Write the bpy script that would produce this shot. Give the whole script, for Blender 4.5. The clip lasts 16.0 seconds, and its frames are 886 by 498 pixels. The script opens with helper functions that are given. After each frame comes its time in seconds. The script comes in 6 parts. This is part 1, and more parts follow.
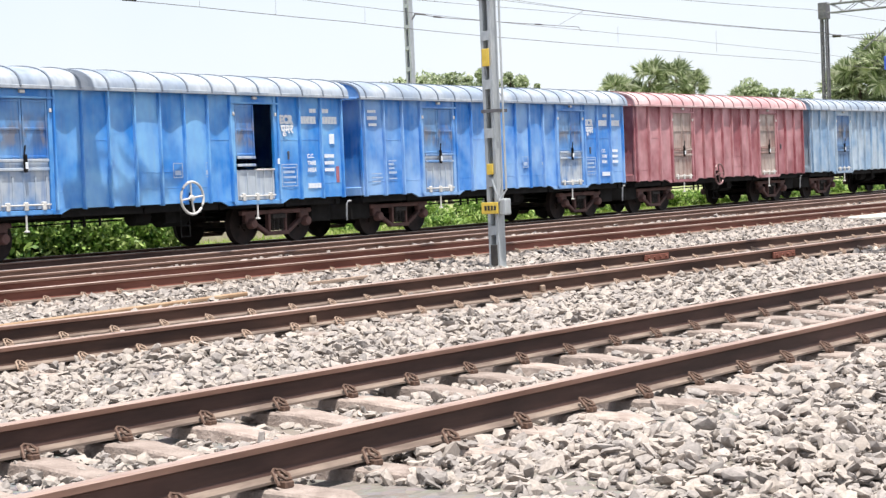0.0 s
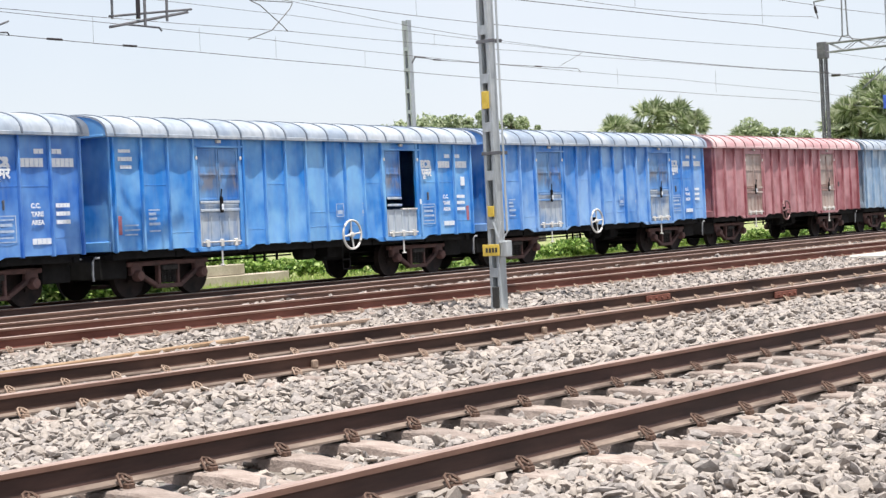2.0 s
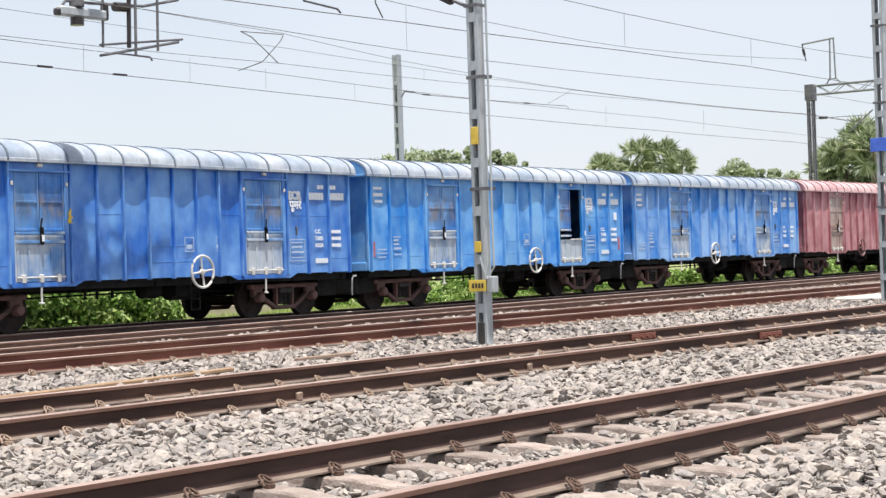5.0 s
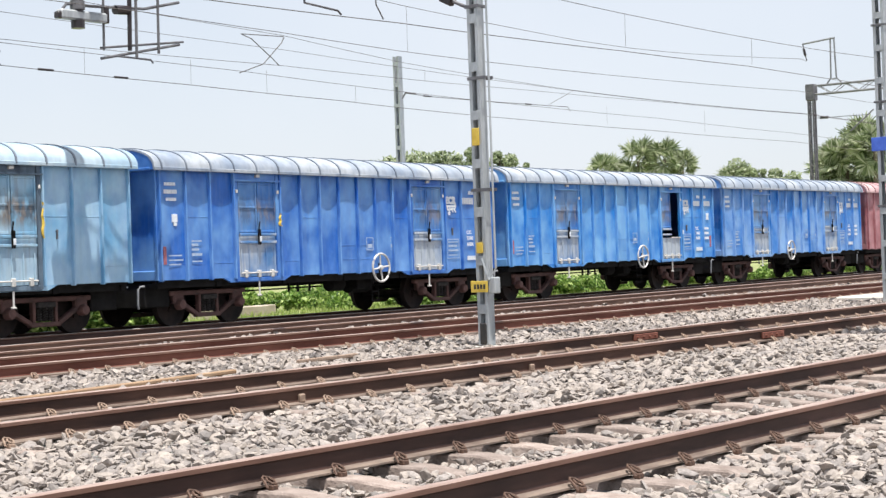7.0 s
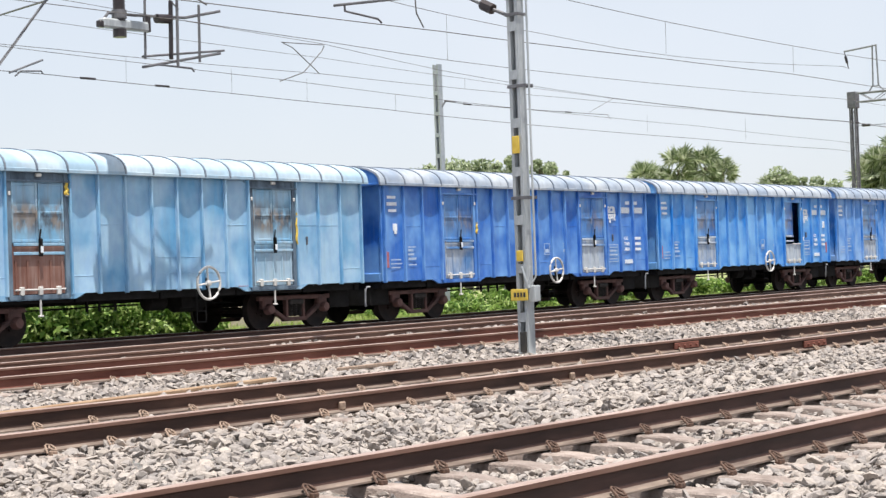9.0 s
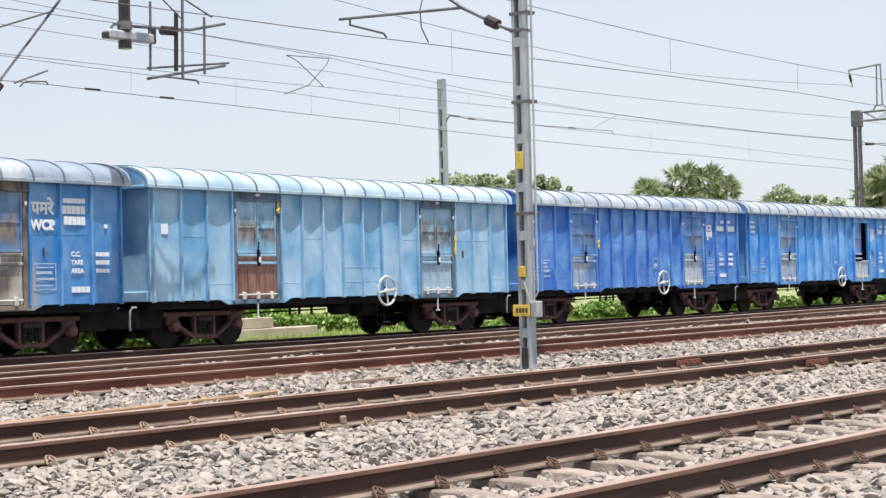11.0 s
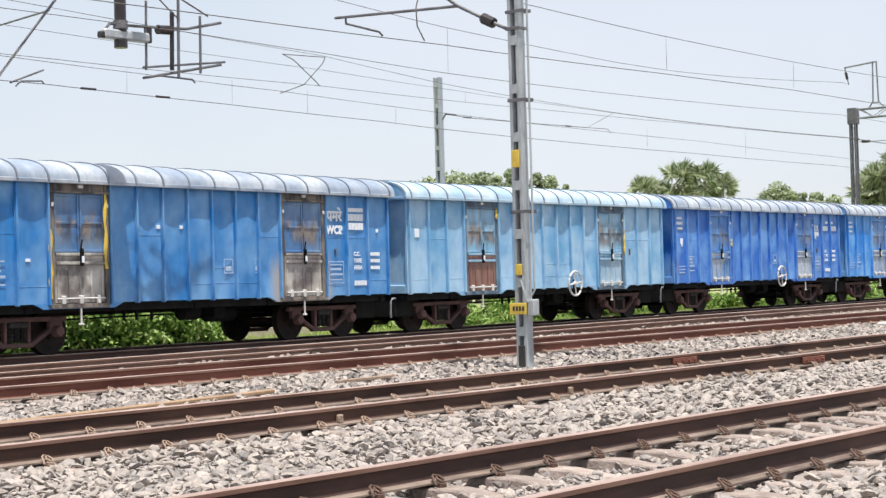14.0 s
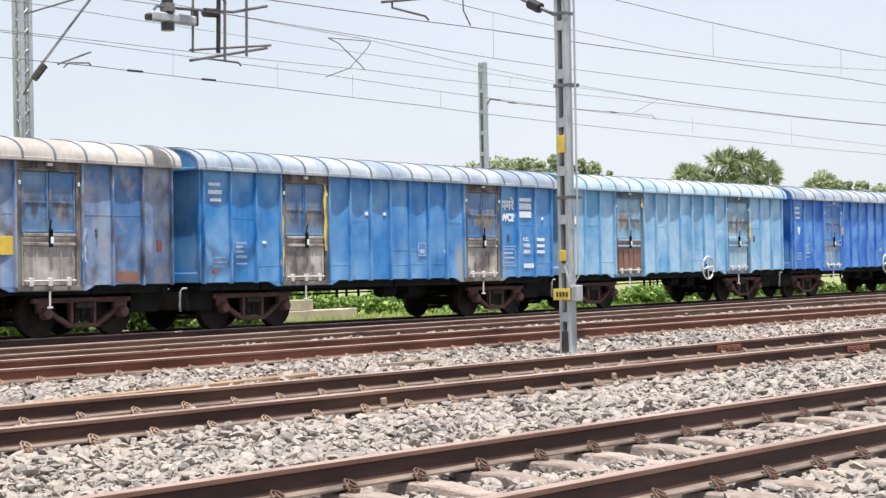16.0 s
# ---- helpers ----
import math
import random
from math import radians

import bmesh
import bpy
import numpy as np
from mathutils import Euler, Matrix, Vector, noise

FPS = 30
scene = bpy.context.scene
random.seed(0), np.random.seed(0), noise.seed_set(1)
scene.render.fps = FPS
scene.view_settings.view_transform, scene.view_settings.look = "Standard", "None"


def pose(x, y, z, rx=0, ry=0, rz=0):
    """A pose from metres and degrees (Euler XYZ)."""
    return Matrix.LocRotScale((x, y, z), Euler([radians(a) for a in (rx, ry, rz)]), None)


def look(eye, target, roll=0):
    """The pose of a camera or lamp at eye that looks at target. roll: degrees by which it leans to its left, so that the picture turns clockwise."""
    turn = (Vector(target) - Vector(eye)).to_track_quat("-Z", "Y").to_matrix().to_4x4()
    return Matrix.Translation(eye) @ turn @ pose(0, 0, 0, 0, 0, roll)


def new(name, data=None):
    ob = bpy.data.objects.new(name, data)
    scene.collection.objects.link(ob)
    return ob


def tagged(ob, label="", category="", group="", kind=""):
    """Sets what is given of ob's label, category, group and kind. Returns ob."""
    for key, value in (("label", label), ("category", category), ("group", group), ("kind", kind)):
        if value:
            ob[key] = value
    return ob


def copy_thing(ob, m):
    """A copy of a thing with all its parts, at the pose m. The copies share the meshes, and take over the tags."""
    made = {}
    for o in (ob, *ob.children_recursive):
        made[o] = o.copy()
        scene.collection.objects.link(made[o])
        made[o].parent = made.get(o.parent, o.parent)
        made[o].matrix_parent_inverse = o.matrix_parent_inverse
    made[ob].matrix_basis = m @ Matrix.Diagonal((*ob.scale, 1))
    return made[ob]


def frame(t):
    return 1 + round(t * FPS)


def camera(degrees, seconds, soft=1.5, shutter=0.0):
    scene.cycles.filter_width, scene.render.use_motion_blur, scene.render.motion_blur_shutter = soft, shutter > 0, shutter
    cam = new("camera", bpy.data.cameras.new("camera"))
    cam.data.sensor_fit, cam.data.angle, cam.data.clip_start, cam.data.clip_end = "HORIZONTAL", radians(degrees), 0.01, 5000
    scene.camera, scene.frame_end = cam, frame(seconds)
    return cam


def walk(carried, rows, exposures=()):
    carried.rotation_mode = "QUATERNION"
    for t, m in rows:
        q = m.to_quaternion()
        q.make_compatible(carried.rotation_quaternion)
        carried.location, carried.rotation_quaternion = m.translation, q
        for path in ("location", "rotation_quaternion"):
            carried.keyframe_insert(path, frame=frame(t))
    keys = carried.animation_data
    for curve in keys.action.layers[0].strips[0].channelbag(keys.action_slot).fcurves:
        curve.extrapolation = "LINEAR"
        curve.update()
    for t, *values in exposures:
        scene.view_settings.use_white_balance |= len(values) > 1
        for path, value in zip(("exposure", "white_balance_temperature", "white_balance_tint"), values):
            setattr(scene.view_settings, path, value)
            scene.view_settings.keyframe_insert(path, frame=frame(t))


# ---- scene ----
cam = camera(29.609, 16.0, soft=1.42)
# seconds, eye x, y, z, heading, tilt and lean in degrees
PATH = (
    (0, 0.000, -0.000, 1.277, 38.069, -2.369, -2.455),
    (0.5, 0.007, -0.010, 1.285, 38.089, -2.130, -2.876),
    (1, -0.011, -0.016, 1.284, 37.948, -1.345, -2.946),
    (1.5, -0.006, -0.005, 1.281, 38.063, -0.948, -2.861),
    (2, 0.002, -0.013, 1.287, 38.075, -0.936, -2.957),
    (2.5, -0.002, -0.011, 1.287, 38.023, -0.392, -2.969),
    (3, -0.001, -0.001, 1.283, 37.990, -0.054, -2.966),
    (3.5, 0.004, -0.001, 1.288, 38.018, 0.123, -2.544),
    (6, -0.018, -0.002, 1.284, 37.425, 0.213, -1.693),
    (6.5, -0.007, 0.008, 1.281, 37.533, 0.266, -1.746),
    (7, -0.015, 0.000, 1.282, 37.580, 0.282, -2.140),
    (7.5, -0.013, 0.004, 1.281, 37.943, 0.308, -2.535),
    (8, -0.014, 0.002, 1.284, 38.016, 0.634, -2.111),
    (8.5, -0.010, 0.012, 1.282, 38.492, 0.618, -2.078),
    (9, -0.008, 0.016, 1.282, 38.919, 0.607, -2.082),
    (11.5, -0.015, 0.013, 1.292, 38.944, 1.136, -1.404),
    (12, -0.016, 0.017, 1.289, 38.930, 1.143, -1.402),
    (12.5, -0.003, 0.023, 1.284, 38.934, 1.104, -1.567),
    (13, -0.009, 0.015, 1.288, 38.879, 1.084, -1.601),
    (13.5, 0.003, 0.026, 1.288, 38.845, 1.073, -1.635),
    (14, -0.006, 0.015, 1.290, 38.879, 1.040, -1.630),
    (14.5, -0.004, 0.015, 1.285, 38.823, 0.897, -1.675),
    (15, -0.007, 0.023, 1.289, 38.846, 0.777, -1.704),
    (15.5, -0.013, 0.022, 1.289, 39.157, 0.750, -1.529),
    (16, -0.033, 0.024, 1.284, 40.340, 0.564, -1.028),
)


def aim(x, y, z, heading, tilt, lean):
    a, b = radians(heading), radians(tilt)
    way = Vector((math.cos(a) * math.cos(b), math.sin(a) * math.cos(b), math.sin(b)))
    return look((x, y, z), Vector((x, y, z)) + way * 10, lean)


walk(cam, [(t, aim(*row)) for t, *row in PATH], [(0, 0.68), (0.5, 0.64), (1, 0.60), (2, 0.54), (3, 0.48), (6, 0.49), (9, 0.47), (11.5, 0.42), (12.5, 0.42), (14, 0.46), (16, 0.50)])

# ---- world and sun ----
SUN_WAY = Vector((-0.118, -0.215, 0.969)).normalized()
SUN_EL = math.asin(SUN_WAY.z)
world = bpy.data.worlds.new("sky")
scene.world = world
world.use_nodes = True
wt = world.node_tree
sky = wt.nodes.new("ShaderNodeTexSky")
sky.sky_type, sky.sun_disc = "NISHITA", False
sky.sun_elevation, sky.sun_rotation = SUN_EL, math.atan2(SUN_WAY.x, SUN_WAY.y)
sky.air_density, sky.dust_density, sky.ozone_density = 1.0, 1.2, 1.6
wt.nodes["Background"].inputs[1].default_value = 0.102
# thin bright haze over the whole sky
haze = wt.nodes.new("ShaderNodeMix")
haze.data_type = "RGBA"
haze.inputs[0].default_value = 0.74
haze.inputs[7].default_value = (6.2, 6.47, 7.0, 1)
veil = wt.nodes.new("ShaderNodeTexNoise")
veil.inputs["Scale"].default_value, veil.inputs["Detail"].default_value = 2.6, 5.0
span = wt.nodes.new("ShaderNodeMapRange")
span.inputs[1].default_value, span.inputs[2].default_value, span.inputs[3].default_value, span.inputs[4].default_value = 0.35, 0.65, 0.66, 0.84
wt.links.new(wt.nodes.new("ShaderNodeTexCoord").outputs["Generated"], veil.inputs["Vector"])
wt.links.new(veil.outputs[0], span.inputs[0])
wt.links.new(span.outputs[0], haze.inputs[0])
wt.links.new(sky.outputs[0], haze.inputs[6])
wt.links.new(haze.outputs[2], wt.nodes["Background"].inputs[0])
sun = new("sun", bpy.data.lights.new("sun", "SUN"))
sun.data.energy, sun.data.angle, sun.data.color = 5.0, radians(0.6), (1.0, 0.96, 0.9)
sun.matrix_world = look(SUN_WAY * 60, (0, 0, 0))


# ---- materials ----
def material(name):
    m = bpy.data.materials.new(name)
    m.use_nodes = True
    t = m.node_tree
    return m, t, t.nodes["Principled BSDF"]


def node(t, kind, **sets):
    n = t.nodes.new(kind)
    for key, value in sets.items():
        n.inputs[key].default_value = value
    return n


def noise_of(t, scale, detail=4.0, stretch=(1, 1, 1), rough=0.55, coords="Object", apart=0.0):
    tc = t.nodes.new("ShaderNodeTexCoord")
    mp = node(t, "ShaderNodeMapping", Scale=stretch)
    t.links.new(tc.outputs[coords], mp.inputs["Vector"])
    n = node(t, "ShaderNodeTexNoise", Scale=scale, Detail=detail, Roughness=rough)
    t.links.new(mp.outputs[0], n.inputs["Vector"])
    if apart:
        # every piece takes its own slice of the noise
        n.noise_dimensions = "4D"
        t.links.new(scaled(t, t.nodes.new("ShaderNodeObjectInfo").outputs["Random"], apart), n.inputs["W"])
    return n


def scaled(t, source, by, plus=0.0):
    f = t.nodes.new("ShaderNodeMath")
    f.operation = "MULTIPLY_ADD"
    f.inputs[1].default_value, f.inputs[2].default_value = by, plus
    t.links.new(source, f.inputs[0])
    return f.outputs[0]


def times(t, a, b):
    f = t.nodes.new("ShaderNodeMath")
    f.operation = "MULTIPLY"
    t.links.new(a, f.inputs[0])
    t.links.new(b, f.inputs[1])
    return f.outputs[0]


def along(t, axis, near, far, lo=0.0, hi=1.0):
    """A soft step between two coordinates of the thing's own space."""
    sep = t.nodes.new("ShaderNodeSeparateXYZ")
    t.links.new(t.nodes.new("ShaderNodeTexCoord").outputs["Object"], sep.inputs[0])
    r = t.nodes.new("ShaderNodeMapRange")
    r.interpolation_type = "SMOOTHSTEP"
    for k, value in enumerate((near, far, lo, hi)):
        r.inputs[k + 1].default_value = value
    t.links.new(sep.outputs[axis], r.inputs[0])
    return r.outputs[0]


def ramp(t, source, lo, hi, a=(0, 0, 0, 1), b=(1, 1, 1, 1)):
    r = t.nodes.new("ShaderNodeValToRGB")
    r.color_ramp.elements[0].position, r.color_ramp.elements[1].position = lo, hi
    r.color_ramp.elements[0].color, r.color_ramp.elements[1].color = a, b
    t.links.new(source, r.inputs[0])
    return r


def mixed(t, fac, a, b, mode="MIX"):
    m = t.nodes.new("ShaderNodeMix")
    m.data_type, m.blend_type = "RGBA", mode
    for slot, value in ((0, fac), (6, a), (7, b)):
        if isinstance(value, (tuple, float, int)):
            m.inputs[slot].default_value = (*value, 1) if isinstance(value, tuple) else value
        else:
            t.links.new(value, m.inputs[slot])
    return m.outputs[2]


def bumped(t, bsdf, source, strength, distance):
    b = node(t, "ShaderNodeBump", Strength=strength, Distance=distance)
    t.links.new(source, b.inputs["Height"])
    t.links.new(b.outputs[0], bsdf.inputs["Normal"])


def plain(name, a, b, scale=6.0, rough=0.6, metal=0.0, bump=0.2, dist=0.01, stretch=(1, 1, 1), spread=(0.35, 0.65), vary=0.0, spec=0.5):
    """Two tones by a coarse noise, a finer grain, and relief."""
    m, t, s = material(name)
    big, fine = noise_of(t, scale, 5.0, stretch), noise_of(t, scale * 9, 3.0, stretch)
    c = mixed(t, ramp(t, big.outputs[0], *spread).outputs[0], a, b)
    c = mixed(t, 0.35, c, ramp(t, fine.outputs[0], 0.3, 0.7, (0.35, 0.35, 0.35, 1), (0.65, 0.65, 0.65, 1)).outputs[0], "OVERLAY")
    if vary:
        g = t.nodes.new("ShaderNodeObjectInfo")
        c = mixed(t, vary, c, ramp(t, g.outputs["Random"], 0.0, 1.0, (0.3, 0.3, 0.3, 1), (0.7, 0.7, 0.7, 1)).outputs[0], "OVERLAY")
    t.links.new(c, s.inputs["Base Color"])
    s.inputs["Roughness"].default_value, s.inputs["Metallic"].default_value = rough, metal
    s.inputs["Specular IOR Level"].default_value = spec
    if bump:
        bumped(t, s, fine.outputs[0], bump, dist)
    return m


def paint(name, main, pale, stain, amount=0.35, rust=0.62, rough=0.42, pale_at=(0.40, 0.60), dusty=0.18, smoke=0.0, spill=None):
    """Old wagon paint: bleached clouds, upright streaks, dust thrown up from the track, rust freckles.

    smoke: soot and scorched brown on the middle of door leaves; spill: where along the wagon a load has leaked down from a door."""
    m, t, s = material(name)
    clouds = noise_of(t, 0.95, 3.0, (1, 1, 0.85), 0.5, apart=60.0)
    mottle = noise_of(t, 4.5, 4.0, (1, 1, 0.7), apart=60.0)
    streaks = noise_of(t, 5.0, 5.0, (2.2, 2.2, 0.18), apart=60.0)
    freckle = noise_of(t, 22.0, 6.0, apart=60.0)
    c = mixed(t, ramp(t, clouds.outputs[0], *pale_at).outputs[0], main, pale)
    c = mixed(t, 0.5, c, ramp(t, mottle.outputs[0], 0.35, 0.65, (0.4, 0.4, 0.4, 1), (0.6, 0.6, 0.6, 1)).outputs[0], "OVERLAY")
    c = mixed(t, scaled(t, ramp(t, streaks.outputs[0], 0.48, 0.75).outputs[0], amount), c, stain)
    film = times(t, along(t, 2, 2.6, 1.1), ramp(t, mottle.outputs[0], 0.35, 0.62).outputs[0])
    c = mixed(t, scaled(t, film, dusty), c, tuple(0.75 * v + 0.10 for v in pale))
    c = mixed(t, ramp(t, freckle.outputs[0], rust + 0.05, rust + 0.16).outputs[0], c, (0.12, 0.055, 0.03))
    if spill:
        left, right = spill
        run = times(t, along(t, 0, left - 0.45, left - 0.05), along(t, 0, right + 0.45, right + 0.05))
        run = times(t, run, along(t, 2, 2.3, 1.5))
        run = times(t, run, ramp(t, streaks.outputs[0], 0.28, 0.46).outputs[0])
        c = mixed(t, scaled(t, run, 0.95), c, (0.40, 0.35, 0.29))
    if smoke:
        where = times(t, along(t, 2, 2.15, 2.5), along(t, 2, 3.1, 2.65))
        blot = noise_of(t, 3.4, 3.0, (1, 1, 0.6), apart=60.0)
        core = noise_of(t, 3.6, 3.0, (1.2, 1, 0.7), apart=60.0)
        c = mixed(t, scaled(t, times(t, where, ramp(t, blot.outputs[0], 0.42, 0.54).outputs[0]), smoke), c, (0.05, 0.045, 0.05))
        c = mixed(t, scaled(t, times(t, where, ramp(t, core.outputs[0], 0.50, 0.60).outputs[0]), smoke), c, (0.25, 0.205, 0.17))
    if rust < 0.60:
        # worst-kept sheets: soft sheets of sooty brown and of pale dust
        soot = noise_of(t, 1.6, 4.0, (1, 1, 0.8), apart=60.0)
        dust = noise_of(t, 2.2, 4.0, (1, 1, 0.8), apart=60.0)
        c = mixed(t, ramp(t, soot.outputs[0], 0.48, 0.62, (0, 0, 0, 1), (0.8, 0.8, 0.8, 1)).outputs[0], c, (0.085, 0.068, 0.068))
        c = mixed(t, ramp(t, dust.outputs[0], 0.53, 0.68, (0, 0, 0, 1), (0.6, 0.6, 0.6, 1)).outputs[0], c, (0.40, 0.38, 0.40))
    t.links.new(c, s.inputs["Base Color"])
    s.inputs["Roughness"].default_value = rough
    bumped(t, s, noise_of(t, 3.0, 3.0).outputs[0], 0.15, 0.02)
    return m


def island(name, tones, rough=0.85, scale=30.0, bump=0.5, spec=0.3, translucent=0.0):
    """Each loose piece takes its own tone."""
    m, t, s = material(name)
    g = t.nodes.new("ShaderNodeNewGeometry")
    r = t.nodes.new("ShaderNodeValToRGB")
    e = r.color_ramp.elements
    while len(e) < len(tones):
        e.new(0.5)
    for k, tone in enumerate(tones):
        e[k].position, e[k].color = k / (len(tones) - 1), (*tone, 1)
    t.links.new(g.outputs["Random Per Island"], r.inputs[0])
    fine = noise_of(t, scale, 4.0)
    c = mixed(t, 0.5, r.outputs[0], ramp(t, fine.outputs[0], 0.3, 0.7, (0.3, 0.3, 0.3, 1), (0.7, 0.7, 0.7, 1)).outputs[0], "OVERLAY")
    t.links.new(c, s.inputs["Base Color"])
    s.inputs["Roughness"].default_value = rough
    s.inputs["Specular IOR Level"].default_value = spec
    if bump:
        bumped(t, s, fine.outputs[0], bump, 0.004)
    if translucent:
        tr = t.nodes.new("ShaderNodeBsdfTranslucent")
        t.links.new(c, tr.inputs[0])
        mx = node(t, "ShaderNodeMixShader", Fac=translucent)
        t.links.new(s.outputs[0], mx.inputs[1])
        t.links.new(tr.outputs[0], mx.inputs[2])
        t.links.new(mx.outputs[0], t.nodes["Material Output"].inputs[0])
    return m


M_STONE = island("ballast_stone", ((0.28, 0.243, 0.215), (0.35, 0.306, 0.274), (0.19, 0.172, 0.162), (0.38, 0.33, 0.29), (0.30, 0.268, 0.25), (0.24, 0.216, 0.203), (0.36, 0.316, 0.287), (0.33, 0.287, 0.253)), scale=45.0, bump=0.9)
M_LEAF = island("leaf", ((0.10, 0.14, 0.06), (0.26, 0.32, 0.17), (0.40, 0.46, 0.28), (0.54, 0.57, 0.42)), 0.5, 8.0, 0.0, 0.4, 0.35)
M_BUSH = island("bush_leaf", ((0.045, 0.10, 0.018), (0.12, 0.23, 0.04), (0.30, 0.44, 0.10), (0.52, 0.62, 0.24)), 0.5, 8.0, 0.0, 0.4, 0.35)
M_FROND = island("frond", ((0.07, 0.11, 0.04), (0.22, 0.28, 0.13), (0.40, 0.45, 0.28), (0.62, 0.63, 0.50)), 0.4, 8.0, 0.0, 0.5, 0.3)
M_GRASS = island("grass_blade", ((0.20, 0.30, 0.06), (0.34, 0.44, 0.12), (0.45, 0.47, 0.20)), 0.6, 8.0, 0.0, 0.3, 0.25)
M_BARK = plain("bark", (0.13, 0.10, 0.075), (0.22, 0.18, 0.14), 4.0, 0.9, bump=0.6, dist=0.03, stretch=(1, 1, 0.2))
# rusty web, toned down with the shade under the rail head
M_RAIL = plain("rusty_rail", (0.034, 0.015, 0.011), (0.080, 0.038, 0.029), 5.0, 0.7, 0.1, 0.35, 0.004, (0.15, 1, 1))
M_RAIL_RED = plain("red_rust_rail", (0.12, 0.036, 0.023), (0.215, 0.08, 0.055), 5.0, 0.8, 0.05, 0.35, 0.004, (0.15, 1, 1))
M_RAIL_DUSTY = plain("dusty_brown_rail", (0.115, 0.060, 0.044), (0.20, 0.12, 0.09), 5.0, 0.8, 0.05, 0.35, 0.004, (0.15, 1, 1))
M_RAIL_BROWN = plain("brown_rust_rail", (0.036, 0.016, 0.011), (0.095, 0.046, 0.031), 5.0, 0.75, 0.1, 0.35, 0.004, (0.15, 1, 1))
# lighter brown puts the light on the head's sides into the colour
M_RAIL_LIT_SIDE = plain("lit_rail_head_side", (0.12, 0.060, 0.042), (0.21, 0.12, 0.090), 5.0, 0.65, 0.15, 0.3, 0.003, (0.15, 1, 1))
M_HEAD = plain("rail_head", (0.30, 0.205, 0.17), (0.43, 0.32, 0.275), 6.0, 0.5, 0.25, 0.2, 0.002, (0.1, 1, 1))
M_SHINE = plain("polished_rail_head", (0.58, 0.52, 0.48), (0.72, 0.67, 0.64), 6.0, 0.4, 0.3, 0.1, 0.002, (0.1, 1, 1))
M_SLEEPER = plain("dusty_concrete_sleeper", (0.23, 0.18, 0.155), (0.36, 0.295, 0.26), 6.0, 0.9, bump=0.8, dist=0.012, vary=0.4)
M_FOOT = plain("dusty_rail_foot", (0.11, 0.078, 0.063), (0.22, 0.168, 0.135), 9.0, 0.85, bump=0.3, dist=0.003, stretch=(0.3, 1, 1))
M_CLIP_PALE = plain("dusty_clip", (0.22, 0.15, 0.11), (0.34, 0.25, 0.19), 25.0, 0.8, 0.0, 0.3, 0.002)
M_CLIP = plain("rusty_clip", (0.075, 0.042, 0.03), (0.15, 0.09, 0.065), 25.0, 0.7, 0.2, 0.3, 0.002)
M_POST = plain("tan_concrete", (0.36, 0.31, 0.24), (0.46, 0.40, 0.32), 2.0, 0.9, bump=0.4, dist=0.01)
M_STRIP = plain("orange_rust", (0.25, 0.15, 0.085), (0.36, 0.25, 0.16), 5.0, 0.9, bump=0.3, stretch=(0.4, 1, 1))
M_CONCRETE = plain("pale_concrete", (0.50, 0.47, 0.42), (0.62, 0.58, 0.52), 2.0, 0.9, bump=0.4, dist=0.01)
M_STEEL = plain("galvanised_steel", (0.33, 0.36, 0.38), (0.50, 0.52, 0.53), 2.5, 0.5, 0.35, 0.15, 0.004, (1, 1, 0.3))
M_MIDSTEEL = plain("dull_grey_steel", (0.17, 0.18, 0.19), (0.27, 0.28, 0.29), 4.0, 0.6, 0.3, 0.2, 0.004)
M_DARKSTEEL = plain("dark_weathered_steel", (0.10, 0.10, 0.11), (0.18, 0.18, 0.19), 4.0, 0.6, 0.3, 0.2, 0.004)
M_WIRE = plain("overhead_wire", (0.10, 0.095, 0.09), (0.16, 0.15, 0.14), 4.0, 0.6, 0.4, 0.0)
M_INSUL = plain("brown_porcelain", (0.016, 0.012, 0.014), (0.034, 0.024, 0.024), 8.0, 0.3, 0.0, 0.0)
M_YELLOW = plain("yellow_paint", (0.62, 0.42, 0.05), (0.72, 0.52, 0.09), 8.0, 0.6, bump=0.1)
M_BLUEPLATE = plain("blue_plate", (0.05, 0.12, 0.55), (0.08, 0.17, 0.65), 8.0, 0.5, bump=0.0)
M_BLACK = plain("black_plate", (0.02, 0.02, 0.02), (0.04, 0.035, 0.03), 8.0, 0.6, bump=0.1)
M_WHITE = plain("white_lettering", (0.70, 0.74, 0.80), (0.84, 0.86, 0.88), 14.0, 0.7, bump=0.0)
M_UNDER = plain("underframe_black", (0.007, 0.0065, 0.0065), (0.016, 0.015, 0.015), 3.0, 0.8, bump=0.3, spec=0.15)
M_BOGIE = plain("rusty_bogie", (0.040, 0.022, 0.021), (0.125, 0.060, 0.052), 3.0, 0.75, bump=0.4, spread=(0.3, 0.65))
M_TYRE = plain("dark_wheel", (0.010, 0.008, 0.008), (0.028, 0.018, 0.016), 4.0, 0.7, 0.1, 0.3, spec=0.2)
M_SPRING = plain("dark_springs", (0.018, 0.016, 0.016), (0.05, 0.045, 0.043), 9.0, 0.75, bump=0.2, spec=0.2)
M_GREYIRON = plain("pale_handwheel", (0.50, 0.48, 0.46), (0.68, 0.66, 0.63), 6.0, 0.6, bump=0.2)
M_RUBBER = plain("brake_hose", (0.30, 0.31, 0.33), (0.45, 0.46, 0.48), 6.0, 0.6, bump=0.0)
M_RED = plain("red_marking", (0.34, 0.10, 0.13), (0.44, 0.17, 0.19), 8.0, 0.7, bump=0.0)
M_GREYBAR = plain("chalky_marking", (0.30, 0.42, 0.62), (0.48, 0.57, 0.70), 8.0, 0.7, bump=0.0)

